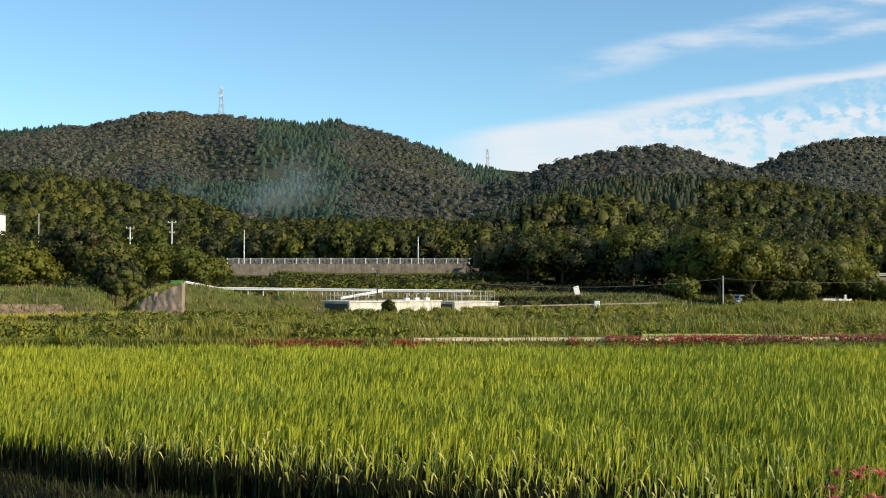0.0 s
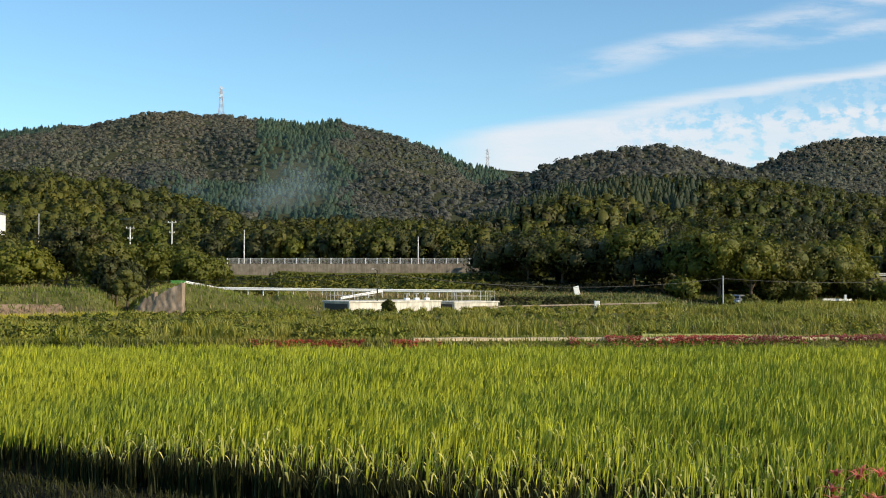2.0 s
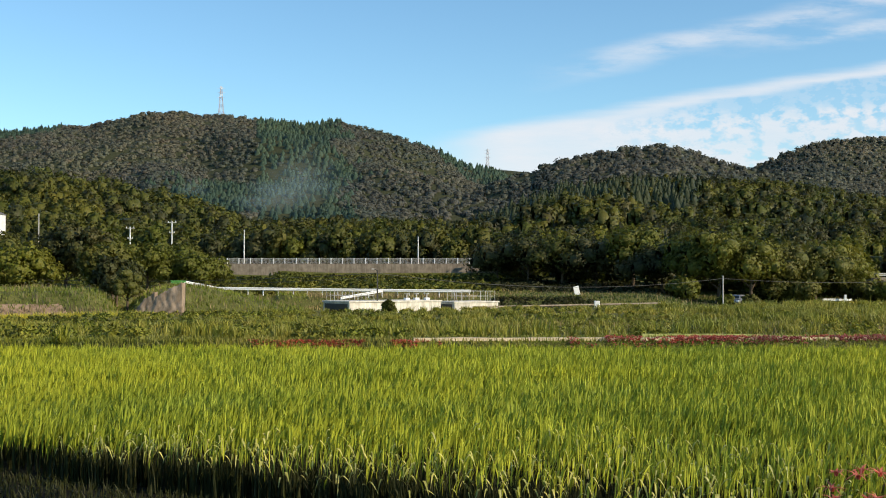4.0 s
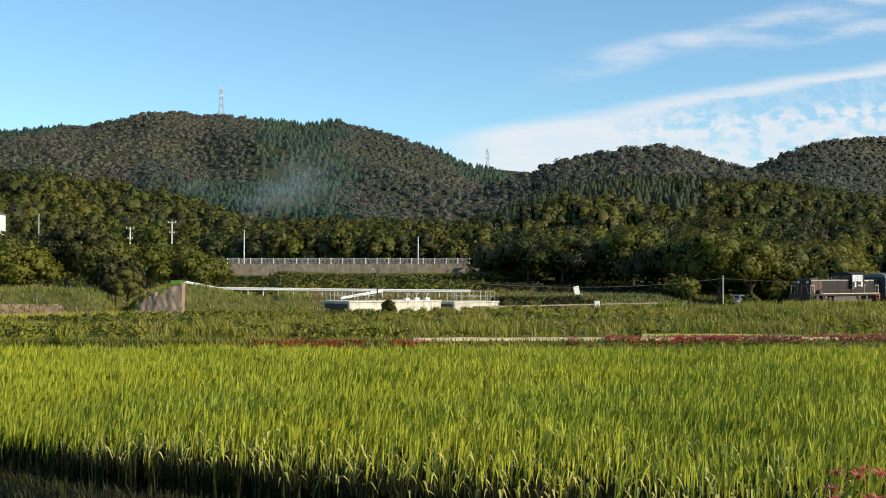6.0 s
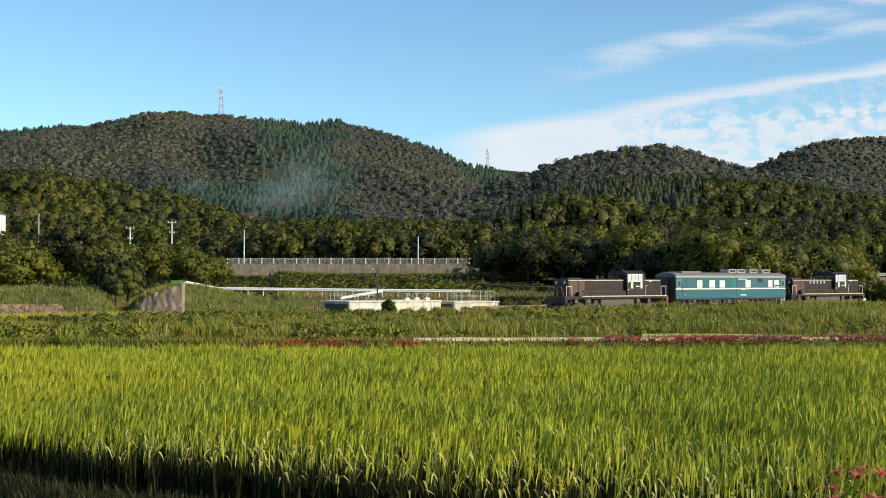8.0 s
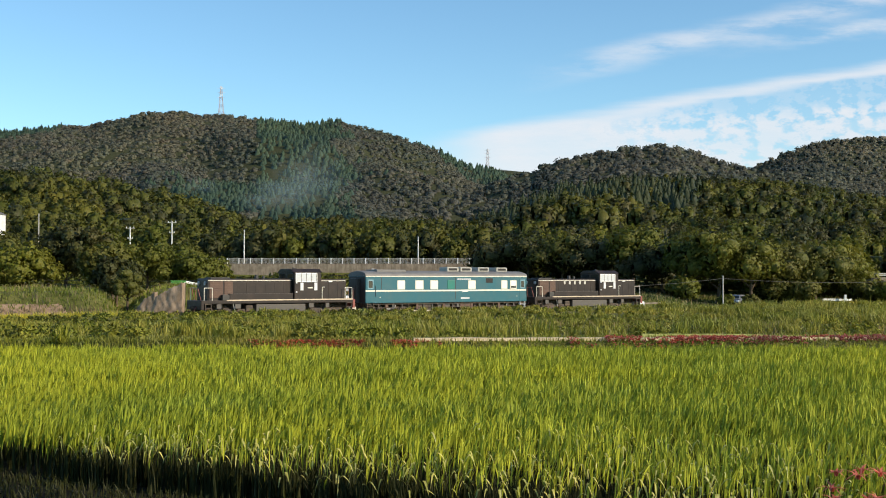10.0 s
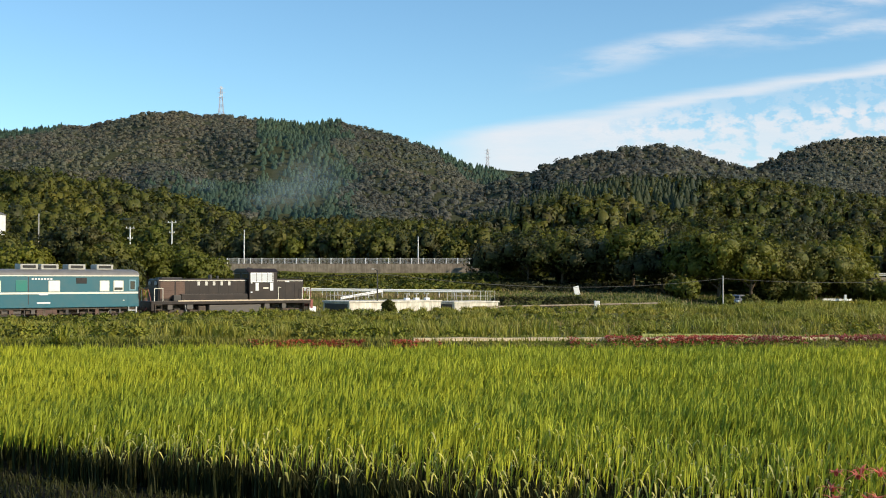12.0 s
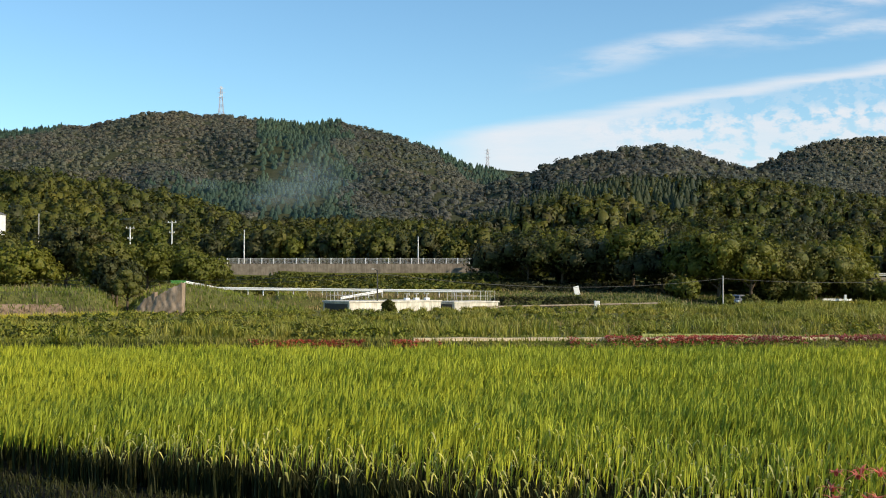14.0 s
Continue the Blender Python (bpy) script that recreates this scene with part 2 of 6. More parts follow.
def hill_height(name, x, y):
    far, foot, places, slopes = HILLS[name]
    k = x / np.maximum(y, 1)
    top = 3 + far * crest(k, places, slopes) - TREE_TOP[name]
    rise = (y - foot) / (far - foot)
    folds = (wave(x, y, far * 0.05, 2.0) - 0.9) * 0.05 * far * (0.22 if far < 1000 else 0.42) * np.clip(rise, 0, 1) * np.clip(1 - rise, 0, 1) * 3
    front = np.clip(rise, 0, None) ** 0.92 * top + folds
    back = top - (y - far) * 0.25
    return np.where(y < far, np.where(rise > 0, np.minimum(front, top * 1.02), -50.0), back)


def land(x, y):
    """Height of the ground."""
    x, y = np.asarray(x, float), np.asarray(y, float)
    near = 1.4 * (1 - step(y, 5.2, 8.6 - 0.12 * np.clip(x, -12, 6)))             # the bank by the road behind
    path_y = 38.6 + 0.05 * np.clip(x, 0, 40)
    dike = 0.92 * step(y, 37.0, 37.9)
    z = near + dike
    over = track_side(x, y)
    z = z - 0.35 * step(y, path_y + 1, path_y + 6) + 0.10 * wave(x, y, 5.0) * step(y, path_y + 3, path_y + 8)
    z = z + (-0.32 - z) * step(over, -9, -3)
    k = x / np.maximum(y, 1)
    # beyond the railway: meadow bank, terraces, road level, slope to the upper road
    bank = 2.7 * step(over, 5, 14) * step(-k, 0.085, 0.235) * (1 - 0.12 * step(-k, 0.232, 0.262)) * (1 - 0.6 * step(y, 107, 118)) * (1 - 0.8 * np.exp(-((k + 0.282) / 0.014) ** 2))
    z = z + bank
    lane = 1.35 * step(y, 117.5, 120) * (1 - step(k, 0.18, 0.24)) + 0.55 * step(over, 5, 6.2) * step(k, 0.02, 0.06) * (1 - step(k, 0.2, 0.24)) * (1 - step(y, 117.5, 120))
    z = z + np.where(bank > 0.4, np.maximum(lane - bank, 0) * 0.5, lane * step(over, 6, 10))
    z = z + 1.9 * step(y, 140, 186) * (1 - step(k, 0.06, 0.12)) + 0.8 * step(y, 146, 170) * step(k, 0.06, 0.12)
    z = z + 2.4 * step(y, 193.6, 194.6) * (1 - step(k, 0.055, 0.08))
    for name in HILLS:
        z = np.maximum(z, hill_height(name, x, y))
    return z


def ground_sheet():
    ks = np.concatenate([np.linspace(-1.6, -0.5, 12), np.linspace(-0.47, 0.47, 130), np.linspace(0.5, 1.6, 12)])
    ys = np.concatenate([np.linspace(1, 60, 110), np.linspace(61, 200, 150), np.geomspace(203, 3000, 150), [4800]])
    k, y = np.meshgrid(ks, ys)
    x = k * np.maximum(y, 12)
    z = land(x, y)
    z[-1] = -40
    i = np.arange(x.size).reshape(x.shape)
    q = np.stack([i[:-1, :-1], i[:-1, 1:], i[1:, 1:], i[1:, :-1]], -1).reshape(-1, 4)
    # the plain behind the viewpoint
    v = np.stack([x, y, z], -1).reshape(-1, 3)
    n = len(v)
    first = i[0]
    v = np.concatenate([v, np.stack([ks * 2500, np.full(len(ks), -2500.0), np.full(len(ks), 1.4)], 1)])
    j = n + np.arange(len(ks))
    q = np.concatenate([q, np.stack([j[:-1], j[1:], first[1:], first[:-1]], -1)])
    me = mesh_np("ground", v, q, M_GROUND)
    for p in me.polygons:
        p.use_smooth = True
    return tagged(new("ground", me), "green and brown valley floor rising to hills", "ground", kind="structure")


ground_sheet()


# ---- rice ----
def rice_edge(x):
    """Near edge of the paddy."""
    return 13.5 - 0.56 * np.clip(x, -14, 6)


def rice_field():
    def hills(y0, y1, gap):
        ys = np.arange(y0, y1, gap)
        out = []
        for y in ys:
            xs = np.arange(-0.42 * y - 1.5, 0.42 * y + 1.5, gap * 0.8)
            out.append(np.stack([xs + RNG.normal(0, gap * 0.22, len(xs)), np.full(len(xs), y) + RNG.normal(0, gap * 0.22, len(xs))], 1))
        p = np.concatenate(out)
        return p[p[:, 1] > rice_edge(p[:, 0])]

    def blades(p, count, width, steps, name, lift=0.0):
        """Upright flag leaves over each plant: narrow, pointed, bending with the breeze."""
        at = np.repeat(p, count, 0)
        n = len(at)
        hill = np.repeat(RNG.uniform(-0.06, 0.05, len(p)), count)
        swell = 0.05 * wave(at[:, 0], at[:, 1], 1.3) + 0.05 * wave(at[:, 0], at[:, 1], 0.45, 3) + hill + lift
        base = np.stack([at[:, 0] + RNG.normal(0, 0.05, n), at[:, 1] + RNG.normal(0, 0.05, n), RNG.uniform(0.32, 0.56, n) + swell], 1)
        tall = RNG.uniform(0.24, 0.42, n)
        lean = np.abs(RNG.normal(0.07, 0.085, n))
        breeze = 0.25 + 0.9 * wave(at[:, 0], at[:, 1], 1.0, 6)
        strips = blade_strips(base, tall, breeze + RNG.normal(0, 0.9, n), lean, RNG.uniform(0.0, 0.08, n) + lean * 0.6, RNG.uniform(0.7, 1.25, n) * width, steps, True)
        return stuff(name, blade_mesh(name, strips, M_RICE), "tall yellow-green ripening rice plants in a paddy", "rice")

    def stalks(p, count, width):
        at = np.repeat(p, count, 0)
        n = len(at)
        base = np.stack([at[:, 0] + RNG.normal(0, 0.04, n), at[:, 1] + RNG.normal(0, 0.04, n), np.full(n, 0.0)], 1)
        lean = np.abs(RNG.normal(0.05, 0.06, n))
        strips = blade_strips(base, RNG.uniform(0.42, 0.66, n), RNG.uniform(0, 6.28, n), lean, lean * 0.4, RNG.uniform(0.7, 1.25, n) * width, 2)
        stuff("rice_stalks", blade_mesh("rice_stalks", strips, M_STALK_SHADE), "rice stalks under the leaves, coloured near black for shade", "rice")

    near, mid, far = hills(9, 17, 0.27), hills(17, 26, 0.27), hills(26, 37.2, 0.29)
    deep = near[:, 1] - rice_edge(near[:, 0])
    reach = 0.8 * RNG.random(len(deep))
    rim = deep < 0.5 + reach
    outer = ~rim & (deep < 1.5 + 1.6 * reach)
    blades(near[rim], 3, 0.022, 4, "rice_plants", 0.03)
    blades(near[outer], 5, 0.022, 4, "rice_plants", 0.03)
    blades(near[~rim & ~outer], 10, 0.024, 4, "rice_plants")
    blades(mid, 17, 0.031, 3, "rice_plants")
    blades(far, 22, 0.034, 2, "rice_plants", 0.06)
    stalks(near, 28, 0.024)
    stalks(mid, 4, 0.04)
    # drooping ears along the open edge
    edge = near[near[:, 1] < rice_edge(near[:, 0]) + 5.0]
    at = np.repeat(edge, 4, 0)
    at = at[RNG.random(len(at)) < np.clip(1.0 - (at[:, 1] - rice_edge(at[:, 0])) / 1.9, np.where(at[:, 0] > 1, 0.24, 0.05), 0.8)]
    n = len(at)
    out = np.clip(1 - (at[:, 1] - rice_edge(at[:, 0])) / 0.8, 0, 1)
    base = np.stack([at[:, 0] + RNG.normal(0, 0.08, n), at[:, 1] + RNG.normal(0, 0.08, n) - 0.10 * out, RNG.uniform(0.50, 0.84, n) - 0.16 * out * RNG.random(n)], 1)
    ears = blade_strips(base, RNG.uniform(0.06, 0.13, n), RNG.normal(-1.0, 1.1, n), RNG.uniform(0.07, 0.16, n), RNG.uniform(1.6, 3.0, n), RNG.uniform(0.022, 0.040, n), 5, True)
    stuff("rice_ears", blade_mesh("rice_ears", ears, M_EAR), "pale drooping ripe rice ears", "rice")

    # thin growth on the mud, added and coloured near black to deepen the shade
    n = 9000
    x = RNG.uniform(-9, 2, n)
    y = rice_edge(x) - RNG.uniform(0.0, 3.2, n)
    lean = np.abs(RNG.normal(0.05, 0.05, n))
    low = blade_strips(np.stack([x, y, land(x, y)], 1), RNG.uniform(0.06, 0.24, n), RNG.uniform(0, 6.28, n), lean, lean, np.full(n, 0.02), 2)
    stuff("mud_grass", blade_mesh("mud_grass", low, M_STALK_SHADE), "thin grass before the paddy, near black to deepen the shade", "grass")

    # wet soil between and before the plants, its colour blackened to stand for shade
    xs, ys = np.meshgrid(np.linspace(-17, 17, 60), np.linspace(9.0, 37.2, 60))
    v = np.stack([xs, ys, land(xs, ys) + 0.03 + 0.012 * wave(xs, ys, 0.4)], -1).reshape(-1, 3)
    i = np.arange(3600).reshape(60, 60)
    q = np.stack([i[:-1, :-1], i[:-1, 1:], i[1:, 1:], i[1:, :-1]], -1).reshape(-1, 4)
    n = Nodes("paddy_mud_shaded")
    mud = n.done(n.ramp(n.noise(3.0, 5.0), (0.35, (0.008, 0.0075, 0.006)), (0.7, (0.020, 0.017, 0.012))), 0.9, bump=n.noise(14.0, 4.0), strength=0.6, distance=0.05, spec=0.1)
    tagged(new("ground_paddy", mesh_np("ground_paddy", v, q, mud)), "wet mud of the rice paddy, blackened in colour for shade", "ground", kind="structure")


rice_field()


# ---- weeds between the paddy and the railway ----
def mound_leaves(at, radius, count, size, flat=0.8):
    """Leaves over the upper part of low, bushy mounds."""
    c = np.repeat(at, count, 0)
    r = np.repeat(radius, count)
    n = len(c)
    d = unit(RNG.normal(0, 1, (n, 3)))
    d[:, 2] = np.abs(d[:, 2]) * 0.9 - 0.1
    reach = r * RNG.uniform(0.6, 1.08, n)
    p = c + d * reach[:, None] * np.array([1, 1, flat])
    nor = d + np.array([0, 0, 0.25])
    return leaf_quads(p, nor, RNG.uniform(0.6, 1.3, n) * size, 0.6, 0.5), nor


def scatter(count, x_of, y0, y1):
    y = RNG.uniform(0, 1, count) ** 0.8 * (y1 - y0) + y0
    return x_of * RNG.uniform(-1, 1, count) * y, y


def weeds():
    x, y = scatter(4300, 0.44, 37.5, 118)
    over = track_side(x, y)
    front = np.where(x < -1.5, 37.5, 40.6) + 0.32 * np.clip(x, 0, 40)
    keep = (y > front) & (over < -5.0) & (y < front + 50)
    x, y = x[keep], y[keep]
    deep = y - front[keep]
    tall = np.where(deep < 6, np.where(x < 2, 0.39, 0.30), np.where((x > 18) & (deep > 9), 0.27, 0.12)) + 0.22 * wave(x, y, 1.7) * (deep < 9) + 0.16 * RNG.random(len(x))
    r = np.clip(tall * np.clip(deep / 2.0, np.where(x < -2.6, 0.75, 0.4), 1.0), 0.14, np.where(x < -2.6, 0.8, 0.5))
    at = np.stack([x, y, land(x, y) + 0.05], 1)
    leafy = wave(x, y, 2.2, 4.0) + 0.5 * (x < -9) > 0.15
    quads = mound_leaves(at[leafy], r[leafy] * 1.2, 70, 0.15, 1.1)
    stuff("weeds", leaf_mesh("weeds", quads[0], M_WEED, quads[1]), "dense green weeds and kudzu on the bank", "weeds")
    reeds, rr = np.repeat(at[~leafy], 46, 0), np.repeat(r[~leafy], 46)
    n = len(reeds)
    reeds = reeds + RNG.normal(0, 0.5, (n, 3)) * rr[:, None] * np.array([1, 1, 0])
    lean = np.abs(RNG.normal(0.22, 0.16, n)) * (0.4 + rr)
    strips = blade_strips(reeds, rr * RNG.uniform(0.9, 2.1, n), RNG.uniform(0, 6.28, n), lean, RNG.uniform(0.0, 0.35, n), RNG.uniform(0.035, 0.075, n), 2, True)
    stuff("tall_weeds", blade_mesh("tall_weeds", strips, M_REED), "tall leaning grassy weeds on the bank", "weeds")
    # long grass in and before the weeds
    n = 60000
    x, y = scatter(n, 0.44, 38.2, 115)
    over = track_side(x, y)
    line = 39.2 + 0.05 * np.clip(x, 0, 40)
    keep = (over < -4.0) & ((y > line + 0.6) | (x < -1.5)) & (y < line + 60)
    x, y = x[keep], y[keep]
    n = len(x)
    base = np.stack([x, y, land(x, y)], 1)
    lean = np.abs(RNG.normal(0.12, 0.12, n))
    tall = RNG.uniform(0.25, 0.68, n) * np.clip((y - line[keep] - 0.16 * np.clip(x, 0, 40)) / 6.0, 0.22, 1.05) * np.clip(1.1 - (y - 42) / 32, 0.22, 0.8)
    strips = blade_strips(base, tall, RNG.uniform(0, 6.28, n), lean, RNG.uniform(0, 0.2, n), RNG.uniform(0.03, 0.06, n), 2)
    dry = (RNG.random(n) < 0.25) & (x > 2)
    stuff("long_grass", blade_mesh("long_grass", strips[~dry], M_GRASS), "long green grass on the verge", "grass")
    stuff("dry_grass", blade_mesh("dry_grass", strips[dry], M_DRY), "dry straw-coloured grass on the verge", "grass")


weeds()


# ---- woods on the hills ----
def ball_quads(n):
    """Corners of a round body's faces, without its underside: (faces, 4, 3)."""
    g = np.linspace(-1, 1, n + 1)
    out = []
    for axis in range(3):
        for side in (-1, 1):
            for i in range(n):
                for j in range(n):
                    c = np.array([(g[i], g[j]), (g[i + 1], g[j]), (g[i + 1], g[j + 1]), (g[i], g[j + 1])])
                    out.append(np.insert(c, axis, side, 1))
    q = np.array(out, float)
    q /= np.linalg.norm(q, axis=2, keepdims=True)
    return q[q[:, :, 2].mean(1) > -0.45]


def crown_quads(at, radius, tall, lumps, leaves, leaf, faces=2, up=0.15, ruffle=0.55):
    """Crowns of many trees at once: each a heap of rounded leaf masses, thick with leaves. at: foot of each crown.
    Returns the corners, the way each corner faces, and the tree that each piece belongs to."""
    t, m = len(at), len(at) * lumps
    tree = np.repeat(np.arange(t), lumps)
    nth = np.tile(np.arange(lumps), t)
    r, h = radius[tree], tall[tree]
    ang = nth * 2.4 + RNG.uniform(0, 6.28, t)[tree] + RNG.normal(0, 0.3, m)
    off = np.where(nth == 0, 0.08, RNG.uniform(0.42, 0.68, m)) * r
    lr = r * np.where(nth == 0, 0.66, RNG.uniform(0.40, 0.60, m))
    high = np.clip(h * 0.32 / lr, 0.75, 1.5)
    zc = np.where(nth == 0, h - lr * high, h * RNG.uniform(0.28, 0.66, m))
    c = at[tree] + np.stack([np.cos(ang) * off, np.sin(ang) * off, zc], 1)
    shape = np.stack([lr, lr, lr * high], 1)
    mid = at[tree] + np.stack([0 * h, 0 * h, h * 0.45], 1)
    core = ball_quads(faces)
    f = len(core)
    d = np.broadcast_to(core[None], (m, f, 4, 3))
    bump = 0.68 + 0.16 * np.sin(d[..., 0] * 4 + nth[:, None, None] * 1.9 + tree[:, None, None]) * np.sin(d[..., 2] * 4 + tree[:, None, None] * 2.3)
    cv = c[:, None, None] + d * bump[..., None] * shape[:, None, None]
    cn = d * 0.75 + 0.35 * unit((cv - mid[:, None, None]).reshape(-1, 3)).reshape(cv.shape) + np.array([0, 0, up])
    who = np.repeat(np.arange(m), leaves)
    e = unit(RNG.normal(0, 1, (m * leaves, 3)) + np.array([0, -0.15, 0.35]))
    p = c[who] + e * shape[who] * RNG.uniform(0.62, 1.10, len(who))[:, None]
    en = e * 0.75 + 0.35 * unit(p - mid[who]) + np.array([0, 0, up])
    lv = leaf_quads(p, e + np.array([0, 0, 0.25]), leaf * RNG.uniform(0.6, 1.35, len(who)), 0.8, ruffle)
    ln = np.repeat(unit(unit(en) + RNG.normal(0, 0.5 * ruffle, en.shape))[:, None], 4, 1)
    return (np.concatenate([cv.reshape(-1, 4, 3), lv]), np.concatenate([cn.reshape(-1, 4, 3), ln]),
            np.concatenate([np.repeat(tree, f), tree[who]]))


def cone_quads(at, radius, tall, leaves, leaf, up=0.2):
    """Cedars: narrow cones of drooping sprays over a closed inner cone."""
    t = len(at)
    a = np.linspace(0, 2 * np.pi, 7)
    ring = lambda s, z: at[:, None] + np.stack([np.cos(a)[None] * radius[:, None] * s, np.sin(a)[None] * radius[:, None] * s, np.full((t, 7), 1.0) * tall[:, None] * z], 2)
    cv, cn = [], []
    for (s0, z0), (s1, z1) in (((0.95, 0.1), (0.55, 0.55)), ((0.55, 0.55), (0.06, 0.98))):
        lo, hi = ring(s0, z0), ring(s1, z1)
        cv.append(np.stack([lo[:, :-1], lo[:, 1:], hi[:, 1:], hi[:, :-1]], 2).reshape(-1, 4, 3))
        w = np.stack([np.cos(a), np.sin(a), np.full(7, 0.35 + up)], 1)
        cn.append(np.broadcast_to(np.stack([w[:-1], w[1:], w[1:], w[:-1]], 1)[None], (t, 6, 4, 3)).reshape(-1, 4, 3))
    who = np.repeat(np.arange(t), leaves)
    s = RNG.uniform(0.04, 1, len(who)) ** 0.75
    ang = RNG.uniform(0, 6.28, len(who))
    rr = radius[who] * (1.04 - s) * RNG.uniform(0.85, 1.12, len(who))
    p = at[who] + np.stack([np.cos(ang) * rr, np.sin(ang) * rr, tall[who] * s], 1)
    e = np.stack([np.cos(ang), np.sin(ang), np.full(len(who), 0.35 + up)], 1)
    lv = leaf_quads(p, e, leaf * RNG.uniform(0.6, 1.3, len(who)), 0.7, 0.35)
    ln = np.repeat(unit(unit(e) + RNG.normal(0, 0.16, e.shape))[:, None], 4, 1)
    return np.concatenate(cv + [lv]), np.concatenate(cn + [ln]), np.concatenate([np.repeat(np.arange(t), 6)] * 2 + [who])


def in_sight(x, y, z, steps=40):
    """True where no ground (with its trees) stands between the eye and the place."""
    seen = np.ones(len(x), bool)
    for s in np.linspace(0.15, 0.96, steps):
        px, py = x * s, y * s
        pz = 3 + (z - 3) * s
        g = land(px, py) + np.where(py > 230, 4.0, 0.0)
        seen &= g < pz + 2.0
    return seen


def woods():
    def seed(y0, y1, gap, k0=-0.43, k1=0.43):
        y = np.sqrt(RNG.uniform(y0 ** 2, y1 ** 2, int((k1 - k0) * 0.5 * (y1 ** 2 - y0 ** 2) / gap ** 2)))
        return RNG.uniform(k0, k1, len(y)) * y, y

    def plant(name, q, tint, mat, word):
        if len(q[0]):
            stuff(name, leaf_mesh(name, q[0], mat, q[1], tint[q[2]]), word, "wood")

    def kinds(x, y, scale):
        """A tint for each tree: alike in stands, with odd ones among them."""
        return np.clip(0.42 + 0.28 * wave(x, y, scale, 5.0) + RNG.normal(0, 0.22, len(x)), 0, 1)

    # near slope, broad-leaved
    x, y = seed(160, 300, 5.0)
    k = x / y
    keep = np.where(k > 0.058, y > 172 - 30 * np.clip((k - 0.16) / 0.06, 0, 1), y > 203) & ~((k < -0.372) & (y < 245))
    x, y = x[keep], y[keep]
    z = land(x, y)
    keep = in_sight(x, y, z + 9)
    x, y, z = x[keep], y[keep], z[keep]
    k, n = x / y, len(x)
    tall, rad = RNG.uniform(5, 9.5, n), RNG.uniform(2.3, 3.9, n)
    tint = kinds(x, y, 14)
    stand = wave(x, y, 11, 8.0)
    lime = (k > 0.10) & (y < 225) & (stand > 0.0) | (RNG.random(n) < np.where(k > 0.1, 0.10, 0.12))
    ever = ~lime & (RNG.random(n) < np.where(k > 0.04, 0.55, 0.30) - 0.3 * stand)
    at = np.stack([x, y, z - 0.5], 1)
    for pick, mat, word in ((~lime & ~ever, M_LEAF, "olive green broad-leaved wood"), (ever, M_EVERGREEN, "dark evergreen trees in the wood"), (lime, M_LEAF_LIME, "light green bamboo and young trees")):
        plant("wood", crown_quads(at[pick], rad[pick], tall[pick], 5, 66, 0.74, 2), tint[pick], mat, word)
    # middle slopes
    x, y = seed(300, 640, 6.9)
    z = land(x, y)
    keep = in_sight(x, y, z + 10)
    x, y, z = x[keep], y[keep], z[keep]
    k, n = x / y, len(x)
    at = np.stack([x, y, z - 1.0], 1)
    tall, rad = RNG.uniform(6, 11, n), RNG.uniform(3.0, 4.9, n)
    tint = kinds(x, y, 30)
    con = (wave(x, y, 60, 1.0) + RNG.normal(0, 0.15, n) > -0.25) & (k > 0.03) & (k < 0.23) & (y > 360)
    ever = ~con & (RNG.random(n) < np.where(x > 0, 0.50, 0.28) + 0.4 * wave(x, y, 40, 3))
    for pick, mat, word in ((~con & ~ever, M_LEAF, "olive green wood on the middle slopes"), (ever, M_EVERGREEN, "dark evergreen wood on the middle slopes")):
        plant("wood", crown_quads(at[pick], rad[pick], tall[pick], 3, 34, 1.15, 2, 0.25), tint[pick], mat, word)
    plant("conifer_wood", cone_quads(at[con], rad[con] * 0.74, tall[con] * 1.08, 50, 1.1), tint[con], M_CEDAR, "dark green planted cedars on the slope")
    # mountains
    x, y = seed(640, 1420, 7.2)
    z = land(x, y)
    keep = in_sight(x, y, z + 10)
    x, y, z = x[keep], y[keep], z[keep]
    k, n = x / y, len(x)
    at = np.stack([x, y, z - 3.0], 1)
    tall, rad = RNG.uniform(5.4, 7.2, n), RNG.uniform(5.4, 8.0, n)
    tint = kinds(x, y, 75)
    edge = RNG.normal(0, 0.12, n)
    con = (x < 100) & (((k > -0.165) & (k < -0.09 + 0.02 * wave(x, y, 60, 3)) & (wave(x, y, 90, 4) + edge > -0.55)) | (wave(x, y, 110, 2.0) + edge > 0.55))
    plant("wood", crown_quads(at[~con], rad[~con], tall[~con], 1, 20, 2.4, 2, 0.7, 0.22), tint[~con], M_LEAF_HAZED, "wooded mountain slopes, greyed in colour for haze")
    plant("conifer_wood", cone_quads(at[con], rad[con] * 0.52, tall[con] * 1.35, 20, 1.9, 0.4), tint[con], M_CONIFER_HAZED, "dark cedar plantation on the mountain")


woods()


# ---- more materials ----
def concrete_material(name, a, b, scale=1.2, streak=True):
    n = Nodes(name)
    big = n.ramp(n.noise(scale, 5.0), (0.35, a), (0.68, b))
    run = n.ramp(n.noise(1.0, 4.0, stretch=(3.0, 3.0, 0.25)), (0.35, (0.72, 0.70, 0.66)), (0.62, (1.06, 1.05, 1.03)))
    fine = n.noise(30.0, 3.0)
    return n.done(n.mix(1.0, big, run, "MULTIPLY") if streak else big, 0.85, bump=fine, strength=0.4, distance=0.02, spec=0.2)


